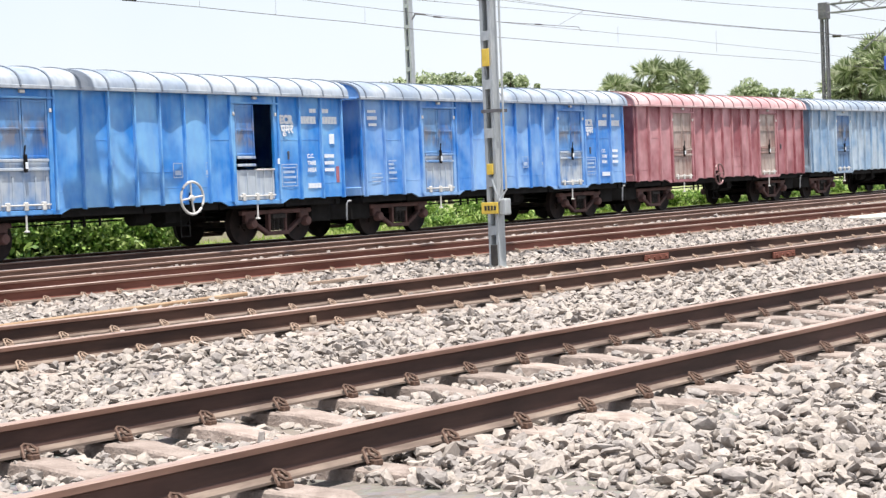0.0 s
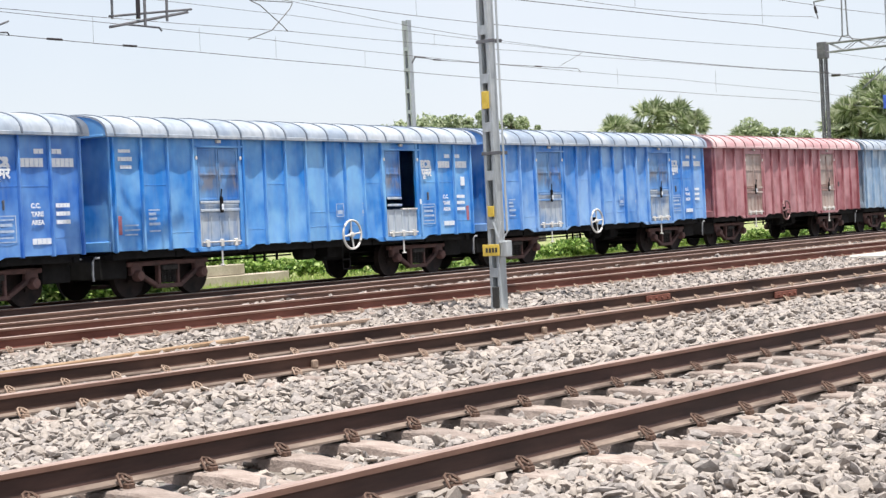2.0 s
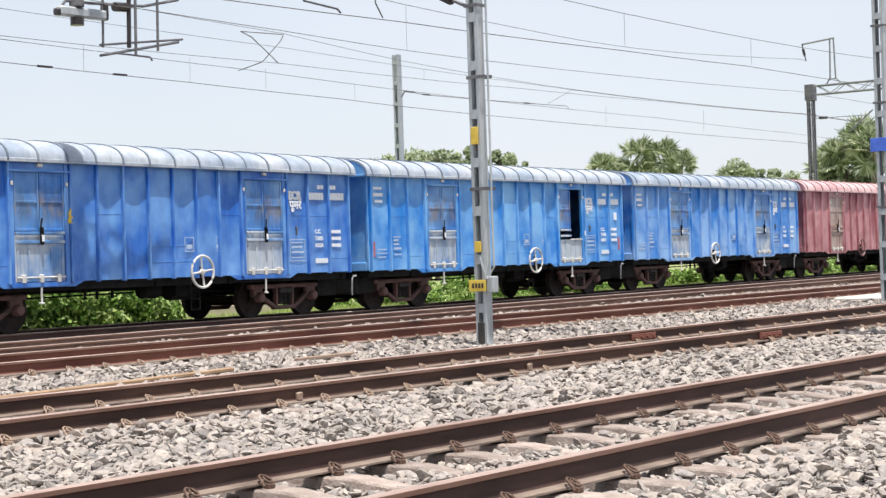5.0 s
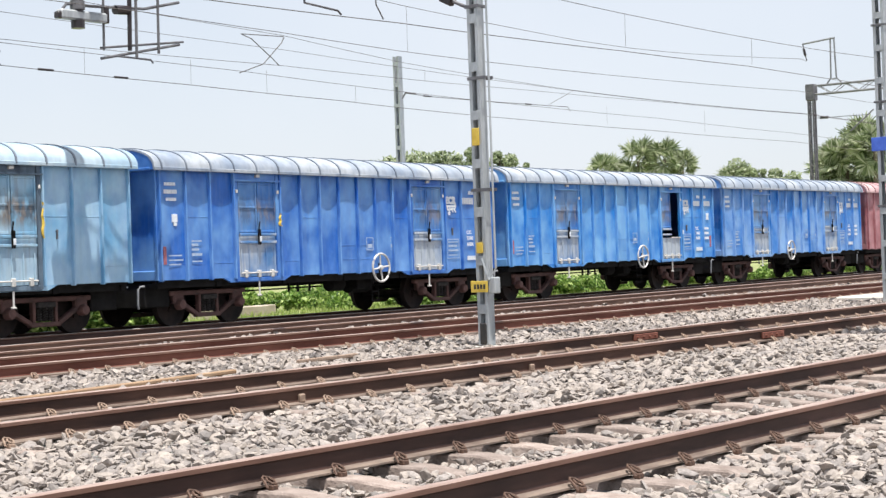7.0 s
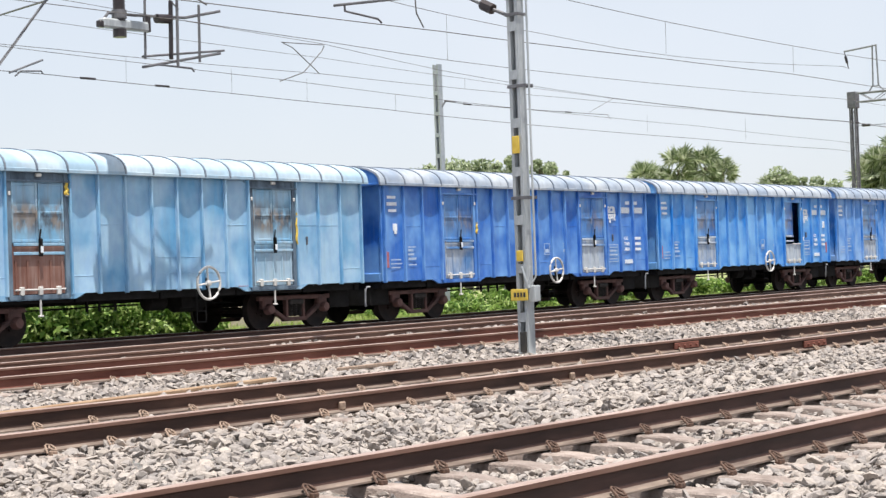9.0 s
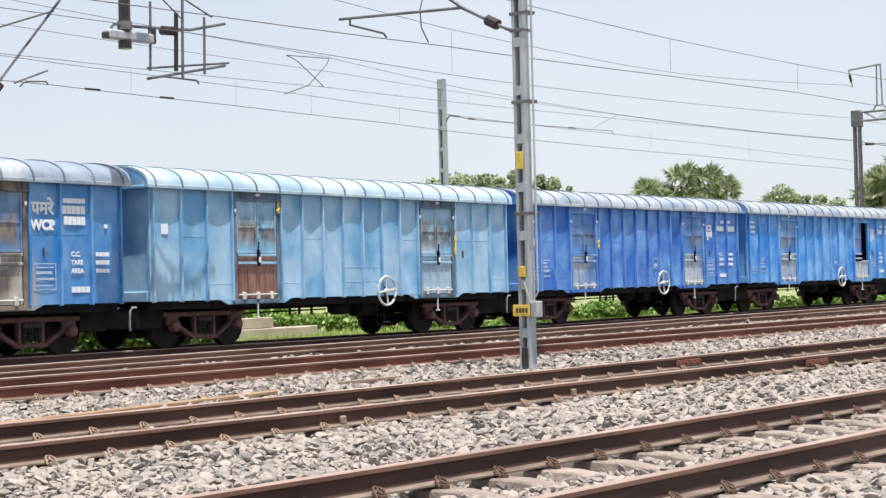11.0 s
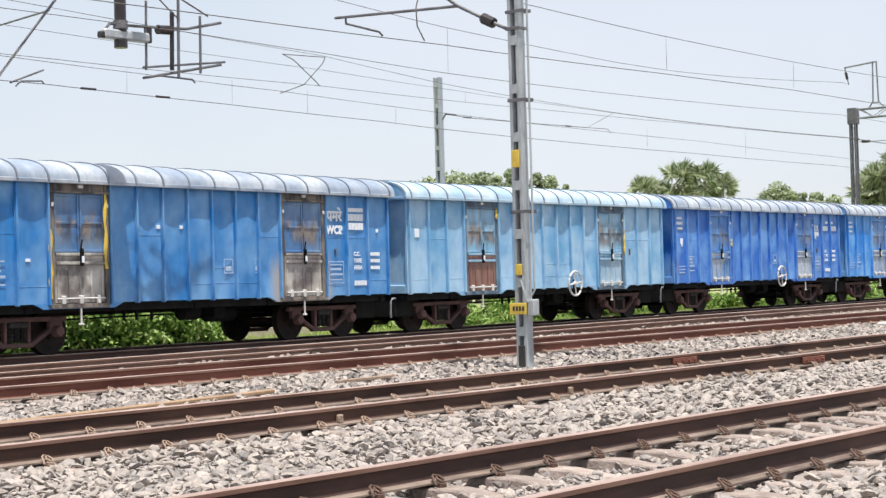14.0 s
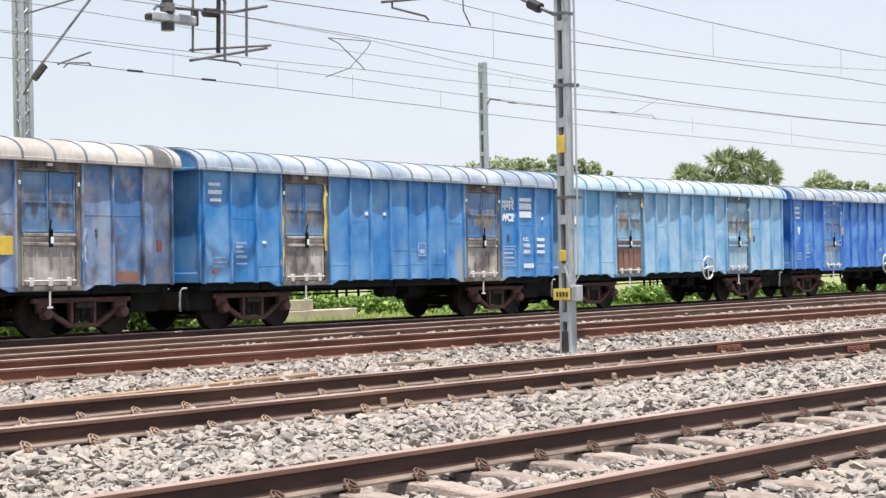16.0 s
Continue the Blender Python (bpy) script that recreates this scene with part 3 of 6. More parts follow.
# ---- ballast stones ----
def stones(name, label, areas, seed, mat):
    """Loose stones as rough lumps and blocks with broken faces, thrown over rectangles (x0, x1, y0, y1, how many to the square metre, size, skewed)."""
    rng = np.random.default_rng(seed)
    g = (1 + 5 ** 0.5) / 2
    lump = np.array([(0, 1, g), (0, 1, -g), (0, -1, g), (0, -1, -g), (1, g, 0), (1, -g, 0), (-1, g, 0), (-1, -g, 0), (g, 0, 1), (-g, 0, 1), (g, 0, -1), (-g, 0, -1)], float) / 1.75
    tri = [(a, b, c) for a in range(12) for b in range(a + 1, 12) for c in range(b + 1, 12)
           if max(np.linalg.norm(lump[a] - lump[b]), np.linalg.norm(lump[b] - lump[c]), np.linalg.norm(lump[a] - lump[c])) < 1.2]
    lump_f = np.array([t if np.dot(np.cross(lump[t[1]] - lump[t[0]], lump[t[2]] - lump[t[0]]), lump[t[0]]) > 0 else t[::-1] for t in tri])
    block = np.array([(x, y, z) for x in (-1, 1) for y in (-1, 1) for z in (-1, 1)], float) * 0.86
    block_q = [(0, 1, 3, 2), (4, 6, 7, 5), (0, 4, 5, 1), (2, 3, 7, 6), (1, 5, 7, 3)]
    block_f = np.array([q for a, b, c, d in block_q for q in ((a, b, c), (a, c, d))])
    V, F, k = [], [], 0
    for x0, x1, y0, y1, dens, size, skewed, gaps, fine in areas:
        base, quad = (lump, lump_f) if fine else (block, block_f)
        m = len(base)
        n = int((x1 - x0) * (y1 - y0) * dens)
        px, py = rng.uniform(x0, x1, n), rng.uniform(y0, y1, n)
        keep = np.ones(n, bool)
        for g0, g1 in gaps:
            keep &= ~((py > g0) & (py < g1))
        px, py = px[keep], py[keep]
        n = len(px)
        if skewed:
            py = py + SKEW * (px - 35)
        sz = size * np.clip(rng.lognormal(-0.06, 0.48, n), 0.4, 2.0)
        form = np.stack([rng.uniform(0.8, 1.4, n), rng.uniform(0.6, 1.0, n), rng.uniform(0.34, 0.70, n)], 1)[:, None] * sz[:, None, None] * 0.5
        # the faces of a lump are cut off flat above and below
        v = base[None] * rng.uniform(0.7, 1.22, (n, m, 3))
        v[:, :, 2] = np.clip(v[:, :, 2], -0.62, 0.62)
        v *= form
        a, b, c = rng.uniform(0, 2 * np.pi, n), rng.normal(0, 0.45, n), rng.normal(0, 0.45, n)
        ca, sa, cb, sb, cc, sc = np.cos(a), np.sin(a), np.cos(b), np.sin(b), np.cos(c), np.sin(c)
        z0 = np.zeros(n)
        rz = np.stack([np.stack([ca, -sa, z0], 1), np.stack([sa, ca, z0], 1), np.stack([z0, z0, z0 + 1], 1)], 1)
        rx = np.stack([np.stack([z0 + 1, z0, z0], 1), np.stack([z0, cb, -sb], 1), np.stack([z0, sb, cb], 1)], 1)
        ry = np.stack([np.stack([cc, z0, sc], 1), np.stack([z0, z0 + 1, z0], 1), np.stack([-sc, z0, cc], 1)], 1)
        v = np.einsum("nij,nkj->nki", rz @ rx @ ry, v)
        z = np.array([ground_z(x, y) for x, y in zip(px, py)]) + sz * rng.uniform(-0.25, 0.5, n)
        z += 0.012 * np.sin(px * 2.1 + py * 1.3) + 0.012 * np.sin(px * 0.7 - py * 2.9)
        v += np.stack([px, py, z], 1)[:, None]
        V.append(v.reshape(-1, 3))
        F.append((quad[None] + m * np.arange(n)[:, None, None] + k).reshape(-1, 3))
        k += m * n
    me = loose(name, np.concatenate(V), np.concatenate(F), mat)
    return tagged(new(name, me), label, "gravel", kind="stuff")


T1, T2, T3 = (5.22, 6.97), (10.57, 12.32), (17.02, 18.77)
RAILS = [(y - 0.08, y + 0.08) for y in (*T1, *T2, *T3)]
stones("ballast_stones", "loose grey and tan crushed-stone ballast round the near tracks", [
    (5.8, 13.2, 2.6, 5.2, 760, 0.056, False, RAILS, True), (4.5, 18.5, 5.2, 7.2, 500, 0.047, False, RAILS, True), (4.4, 22.0, 7.2, 8.8, 620, 0.057, False, RAILS, True),
    (5.6, 26.5, 8.8, 10.6, 560, 0.059, False, RAILS, True), (7.0, 31.0, 10.6, 12.4, 420, 0.048, False, RAILS, False), (9.0, 40.0, 12.4, 17.0, 320, 0.058, False, RAILS, False),
    (12.0, 46.0, 17.0, 18.9, 200, 0.055, False, RAILS, False), (14.0, 54.0, 18.9, 22.4, 210, 0.062, False, (), False)], 3, M_STONE)

# ---- odds and ends on the tracks ----
for x, y, turn in ((21.07, 10.57, 0), (20.6, 12.32, 0)):
    s_ = Shape()
    for side in (-1, 1):
        s_.box(-0.33, 0.33, side * 0.030 - 0.014, side * 0.030 + 0.014, 0.035, 0.125, 0.008)
    for k in range(4):
        s_.tube([(-0.24 + k * 0.16, -0.075, 0.08), (-0.24 + k * 0.16, 0.075, 0.08)], 0.02, 6)
    solid("fishplate", s_, M_RAIL_RED, "bolted rusty fishplate joint on a rail", "rail joint", "rail joints", at=pose(x, y, -0.03, 0, 0, turn))
solid("rusty_strip", Shape().box(0, 6.2, -0.05, 0.05, -0.03, 0.02, 0.012), M_STRIP, "long rusty orange steel strip lying on the ballast", "steel strip", at=pose(8.6, 13.75, -0.02, 0, 0, 8.5))
solid("rusty_bar", Shape().box(0, 1.3, -0.03, 0.03, 0, 0.05, 0.01), M_CLIP_PALE, "rusty bar lying on the ballast", "steel bar", at=pose(16.2, 14.95, -0.04, 0, 0, 4))
for x in (11.45, 15.2):
    solid("rail_anchor", Shape().box(-0.035, 0.035, -0.02, 0.03, -0.01, 0.07, 0.012), M_CLIP_PALE, "small grey anchor clamped to a rail", "rail anchor", "rail anchors", at=pose(x, 10.53, 0.0))


# ---- goods train ----
LONG, HALF, SOLE, EAVE, TOP = 13.55, 1.60, 1.05, 3.52, 4.03
RIBS = [0.02, 0.85, 1.65, 2.46, 4.12, 4.88, 5.64, 6.40, 7.16, 7.92, 8.68, 9.44, 11.10, 11.90, 12.72, 13.53]
DOORS = [(2.50, 4.08), (9.48, 11.06)]


def panel_shape(x0, x1):
    """A side sheet between two ribs, dished slightly inward, with uneven dents."""
    s = Shape()
    nx, nz = 10, 14
    rnd = random.Random(int(x0 * 100))
    ph = rnd.uniform(0, 6)
    dish = 0.022 if x0 > 11 or x0 < 1.7 else rnd.choice((0.045, 0.038, 0.05, -0.012, -0.02))
    verts = []
    for j in range(nz + 1):
        for i in range(nx + 1):
            u, w = i / nx, j / nz
            d = dish * (math.sin(math.pi * u) ** 1.2) * min(1.0, 3.5 * min(w, 1 - w) + 0.25)
            d += 0.004 * math.sin(7 * u + 5 * w + ph) * math.sin(math.pi * u)
            verts.append((x0 + (x1 - x0) * u, -HALF + d, SOLE + (EAVE - SOLE) * w))
    k = nx + 1
    faces = [(j * k + i, j * k + i + 1, (j + 1) * k + i + 1, (j + 1) * k + i) for j in range(nz) for i in range(nx)]
    b = len(verts)
    verts += [(x, -HALF + 0.06, z) for x, z in ((x0, SOLE), (x1, SOLE), (x1, EAVE), (x0, EAVE))]
    faces += [(b, b + 3, b + 2, b + 1)]
    s.add(verts, faces)
    for row in rnd.choice(((2,), (2, 4), (), (2,), (8,))):
        # weld bead across the sheet where it has been patched
        s.tube([(verts[row * k + i][0], verts[row * k + i][1] - 0.001, verts[row * k + i][2]) for i in range(nx + 1)], 0.0055, 5)
    edge = [list(range(k)), [j * k + nx for j in range(nz + 1)], [nz * k + i for i in range(nx, -1, -1)], [j * k for j in range(nz, -1, -1)]]
    for e, (c0, c1) in zip(edge, ((0, 1), (1, 2), (2, 3), (3, 0))):
        s.f.append(tuple(e) + (b + c1, b + c0))
        s.slot.append(0)
    return s


def roof_outline(grow=0.0, n=18):
    pts = []
    for i in range(n + 1):
        a = math.pi * i / n
        c, q = math.cos(a), math.sin(a)
        y = (HALF + 0.14 + grow) * math.copysign(abs(c) ** 0.62, c)
        z = EAVE + 0.02 + (TOP - EAVE - 0.02 + grow) * q ** 0.85
        pts.append((y, z))
    return pts


def roof_shape():
    out = roof_outline()
    inner = [(y * 0.975, z - 0.035) for y, z in reversed(out)]
    return Shape().prism(out + inner, -0.2, LONG + 0.2)


def roof_rib_shape():
    out = roof_outline(0.022)
    inner = [(y * 0.992, z - 0.028) for y, z in reversed(out)]
    return Shape().prism(out + inner, -0.022, 0.022)


def end_shape(x, way):
    """A smooth end wall with its arch up to the roof, corner posts and a ledge under the hood."""
    s = Shape()
    arch = [(y * (HALF - 0.02) / (HALF + 0.14), z - 0.03) for y, z in roof_outline()]
    s.prism([(-HALF + 0.02, SOLE), (HALF - 0.02, SOLE)] + arch, min(x, x + 0.06 * way), max(x, x + 0.06 * way))
    for y in (-1, 1):
        s.box(min(x, x - 0.05 * way), max(x, x - 0.05 * way), min(y * HALF, y * (HALF - 0.09)), max(y * HALF, y * (HALF - 0.09)), SOLE, EAVE, 0.015)
    s.box(min(x, x - 0.05 * way), max(x, x - 0.05 * way), -HALF + 0.09, HALF - 0.09, SOLE, SOLE + 0.22, 0.015)
    s.box(min(x, x - 0.2 * way), max(x, x - 0.2 * way), -HALF, HALF, EAVE - 0.03, EAVE + 0.04, 0.015)
    s.prism([(y * 0.985, z - 0.02) for y, z in roof_outline()], min(x - 0.19 * way, x - 0.15 * way), max(x - 0.19 * way, x - 0.15 * way))
    return s


def door_parts(wagon, x0, x1, mirror, mats, ajar=False):
    """Double door: posts, header with lamp-like stop, two upper leaves, lock gear, lower flap on three hinges."""
    door_m, flap_m, post_m = mats
    y = -HALF
    at = Matrix.Rotation(math.pi, 4, "Z") if mirror else None
    base = Matrix.Translation((LONG, 0, 0)) @ at if mirror else Matrix.Identity(4)
    door = thing_part("door", wagon, base)
    w = x1 - x0
    fr = Shape()
    for a, b in ((x0, x0 + 0.11), (x1 - 0.11, x1)):
        fr.box(a, b, y - 0.045, y + 0.05, SOLE - 0.08, EAVE - 0.02, 0.01)
    fr.box(x0 + 0.11, x1 - 0.11, y - 0.03, y + 0.05, EAVE - 0.20, EAVE - 0.02, 0.01)
    fr.box(x0 + 0.03, x1 - 0.03, y - 0.05, y + 0.05, SOLE - 0.10, SOLE - 0.0, 0.01)
    part("door_frame", fr, post_m, door)
    sk = Shape()
    edge = [(x0 - 0.42, SOLE), (x0 - 0.16, SOLE - 0.11), (x1 + 0.16, SOLE - 0.11), (x1 + 0.42, SOLE)]
    sk.add([(px, y - 0.004, pz) for px, pz in edge] + [(px, y + 0.05, pz) for px, pz in edge], [(0, 1, 2, 3), (7, 6, 5, 4), (0, 4, 5, 1), (1, 5, 6, 2), (2, 6, 7, 3), (3, 7, 4, 0)])
    part("door_skirt", sk, post_m, door)
    mid = (x0 + x1) / 2
    zt, zm, zb = EAVE - 0.22, SOLE + 1.02, SOLE + 0.01
    for a, b in ((x0 + 0.125, mid - 0.012), (mid + 0.012, x1 - 0.125)):
        if ajar and a > mid:
            continue
        lf = Shape().box(a, b, y - 0.012, y + 0.03, zm + 0.012, zt, 0.006)
        for p, q in ((a, a + 0.05), (b - 0.05, b)):
            lf.box(p, q, y - 0.035, y - 0.012, zm + 0.02, zt - 0.01, 0.006)
        for z in (zm + 0.05, zm + 0.62, zt - 0.05):
            lf.box(a + 0.05, b - 0.05, y - 0.03, y - 0.012, z - 0.025, z + 0.025, 0.006)
        part("door_leaf", lf, door_m, door)
    flap = Shape().box(x0 + 0.125, x1 - 0.125, y - 0.01, y + 0.03, zb, zm - (0.31 if ajar else 0.0), 0.006)
    for k in range(5):
        x = x0 + 0.2 + k * (w - 0.4) / 4
        flap.box(x - 0.022, x + 0.022, y - 0.03, y - 0.01, zb + 0.08, zm - 0.34, 0.006)
    part("door_flap", flap, flap_m, door)
    gear = Shape()
    for z in (zm - 0.02, zm - 0.20):
        gear.box(x0 + 0.14, mid - 0.02 if ajar else x1 - 0.14, y - 0.06, y - 0.031, z - 0.03, z + 0.03, 0.008)
    part("locking_bar", gear, door_m, door)
    if ajar:
        part("door_sill", Shape().box(mid, x1 - 0.12, y - 0.05, y + 0.04, zm - 0.33, zm - 0.29, 0.008), M_GREYIRON, door)
    lock = Shape().box(mid - 0.045, mid + 0.045, y - 0.11, y - 0.061, zm - 0.26, zm + 0.10, 0.012)
    lock.tube([(mid, y - 0.10, zm - 0.02), (mid - 0.05, y - 0.12, zm + 0.12), (mid - 0.02, y - 0.12, zm + 0.28)], 0.018, 6)
    if not ajar:
        part("latch", lock, M_UNDER, door)
    off = 0.72 if ajar else 0.0
    part("seal", Shape().box(mid + off - 0.03, mid + off + 0.04, y - 0.125, y - 0.112, zm - 0.19, zm - 0.06, 0.004), M_WHITE, door, "pale paper seal")
    for x in (x0 + 0.055, x1 - 0.055):
        part("post_bolt", Shape().box(x - 0.03, x + 0.03, y - 0.075, y - 0.046, zt - 0.28, zt - 0.20, 0.008), M_GREYIRON, door)
    for x in (x0 - 0.035, x1 + 0.035):
        part("slide_rail", Shape().box(x - 0.014, x + 0.014, y - 0.06, y - 0.03, SOLE + 0.02, EAVE - 0.06, 0.004), flap_m, door)
    part("header_rail", Shape().box(x0 - 0.03, x1 + 0.03, y - 0.085, y - 0.046, EAVE - 0.225, EAVE - 0.185, 0.006), flap_m, door)
    hinge = Shape()
    hinge.tube([(x0 + 0.15, y - 0.05, zb + 0.09), (x1 - 0.15, y - 0.05, zb + 0.09)], 0.02, 6)
    part("hinge_rod", hinge, M_GREYIRON, door)
    for x in (x0 + 0.32, mid, x1 - 0.32):
        part("hinge", Shape().box(x - 0.05, x + 0.05, y - 0.075, y - 0.011, zb - 0.02, zb + 0.15, 0.012), M_GREYIRON, door)
    part("door_stop", Shape().box(mid - 0.07, mid + 0.07, y - 0.10, y - 0.031, EAVE - 0.12, EAVE - 0.05, 0.012), M_GREYIRON, door)
    part("step_iron", Shape().tube([(mid, y - 0.03, SOLE - 0.10), (mid, y - 0.03, SOLE - 0.42)], 0.022, 6).box(mid - 0.05, mid + 0.05, y - 0.07, y + 0.01, SOLE - 0.45, SOLE - 0.41, 0.01), M_GREYIRON, door)
    return door


def thing_part(name, parent, at=None):
    ob = new(name)
    ob.empty_display_size = 0.1
    ob.parent = parent
    if at is not None:
        ob.matrix_basis = at
    return ob


def wheel_mesh():
    s = Shape()
    for side in (-1, 1):
        c = side * 0.86
        prof = [(0.09, c - 0.10), (0.10, c - 0.05), (0.36, c - 0.025), (0.42, c - 0.06), (0.475, c - 0.065), (0.48, c + 0.0), (0.47, c + 0.065), (0.42, c + 0.065), (0.36, c + 0.02), (0.10, c + 0.06), (0.09, c + 0.10)]
        flange = -side
        prof = [(r + (0.028 if (y - c) * flange > 0.05 and r > 0.43 else 0), y) for r, y in prof]
        s.disc(prof, 28)
    s.disc([(0.075, -0.9), (0.075, 0.9)], 12)
    for side in (-1, 1):
        for k in range(4):
            a = math.pi / 2 * k + 0.4
            s.box(-0.03, 0.03, side * 0.93 - 0.02, side * 0.93 + 0.02, 0.10, 0.16, 0.0, Matrix.Rotation(a, 4, "Y"))
    return s.mesh("wheelset", M_TYRE, smooth=True)


WHEEL_MESH = wheel_mesh()


def bogie_meshes():
    """Cast three-piece side frame with its two windows, spring nest, axle boxes, and the cross bolster."""
    side = Shape()
    y0, y1 = -0.07, 0.07

    def bar(p, q, th):
        d = Vector((q[0] - p[0], 0, q[1] - p[1]))
        m = Matrix.Translation(((p[0] + q[0]) / 2, 0, (p[1] + q[1]) / 2)) @ Matrix.Rotation(-math.atan2(d.z, d.x), 4, "Y")
        side.box(-d.length / 2, d.length / 2, y0, y1, -th / 2, th / 2, 0.02, m)

    bar((-1.28, 0.75), (1.28, 0.75), 0.11)
    bar((-1.12, 0.66), (-0.38, 0.25), 0.10)
    bar((1.12, 0.66), (0.38, 0.25), 0.10)
    bar((-0.42, 0.23), (0.42, 0.23), 0.10)
    bar((-0.30, 0.26), (-0.30, 0.74), 0.08)
    bar((0.30, 0.26), (0.30, 0.74), 0.08)
    for x in (-1.0, 1.0):
        side.box(x - 0.17, x + 0.17, y0 - 0.01, y1 + 0.01, 0.50, 0.80, 0.03)
    frame_mesh = side.mesh("side_frame", M_BOGIE)
    box = Shape().disc([(0.02, -0.16), (0.10, -0.15), (0.125, -0.10), (0.125, 0.02)], 12).mesh("axle_box", M_BOGIE, smooth=True)
    spring = Shape()
    for x in (-0.16, 0.0, 0.16):
        path = [(x + 0.058 * math.cos(a * 0.9), -0.02 + 0.058 * math.sin(a * 0.9), 0.30 + a * 0.0075) for a in range(0, 40)]
        spring.tube(path, 0.014, 5)
    spring.box(-0.25, 0.25, -0.12, 0.09, 0.58, 0.70, 0.02)
    return frame_mesh, box, spring.mesh("spring_nest", M_SPRING)


FRAME_MESH, AXLE_MESH, SPRING_MESH = bogie_meshes()


def bogie(wagon, x):
    b = thing_part("bogie", wagon, Matrix.Translation((x, 0, 0)))
    for side in (-1, 1):
        m = Matrix.Translation((0, side * 1.10, 0)) @ Matrix.Rotation(0 if side < 0 else math.pi, 4, "Z")
        part("side_frame", FRAME_MESH, None, b, at=m)
        part("spring_nest", SPRING_MESH, None, b, at=m)
        for dx in (-1.0, 1.0):
            part("axle_box", AXLE_MESH, None, b, at=m @ Matrix.Translation((dx, -0.05, 0.49)))
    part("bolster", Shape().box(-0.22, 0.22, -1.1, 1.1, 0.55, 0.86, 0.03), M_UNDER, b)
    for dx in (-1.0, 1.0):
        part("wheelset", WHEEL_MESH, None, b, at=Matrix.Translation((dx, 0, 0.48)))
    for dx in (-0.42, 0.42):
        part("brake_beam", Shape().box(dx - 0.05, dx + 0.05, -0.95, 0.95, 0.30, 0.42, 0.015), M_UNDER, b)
    return b


def bars(shape, x, z, w, h, n, y):
    """Marks of unreadable writing: n strokes in a row."""
    step = w / n
    for k in range(n):
        shape.box(x + k * step, x + k * step + step * 0.9, y - 0.006, y, z, z + h)


def lettering(text, size, name, bold=0.012):
    cu = bpy.data.curves.new(name, "FONT")
    cu.body, cu.size, cu.extrude, cu.offset = text, size, 0.002, bold * size / 0.3
    ob = bpy.data.objects.new(name, cu)
    scene.collection.objects.link(ob)
    me = bpy.data.meshes.new_from_object(ob.evaluated_get(bpy.context.evaluated_depsgraph_get()))
    bpy.data.objects.remove(ob)
    me.materials.clear()
    me.materials.append(M_WHITE)
    return me


ECR, WCR = lettering("ECR", 0.26, "zone_letters", 0.021), lettering("WCR", 0.27, "zone_letters", 0.018)
ECR_HINDI, WCR_HINDI = lettering("पूमरे", 0.28, "zone_letters"), lettering("पमरे", 0.36, "zone_letters")
DATA_WORDS = [lettering(word, 0.135, "data_words") for word in ("C.C.", "TARE", "AREA")]
UPRIGHT = Matrix.Rotation(math.pi / 2, 4, "X")
PAINTED = {"side_panel", "side_rib", "end_wall", "roof_sheet", "eave_lip", "roof_rib", "door_leaf", "door_flap", "door_frame", "locking_bar", "door_skirt", "slide_rail", "header_rail"}


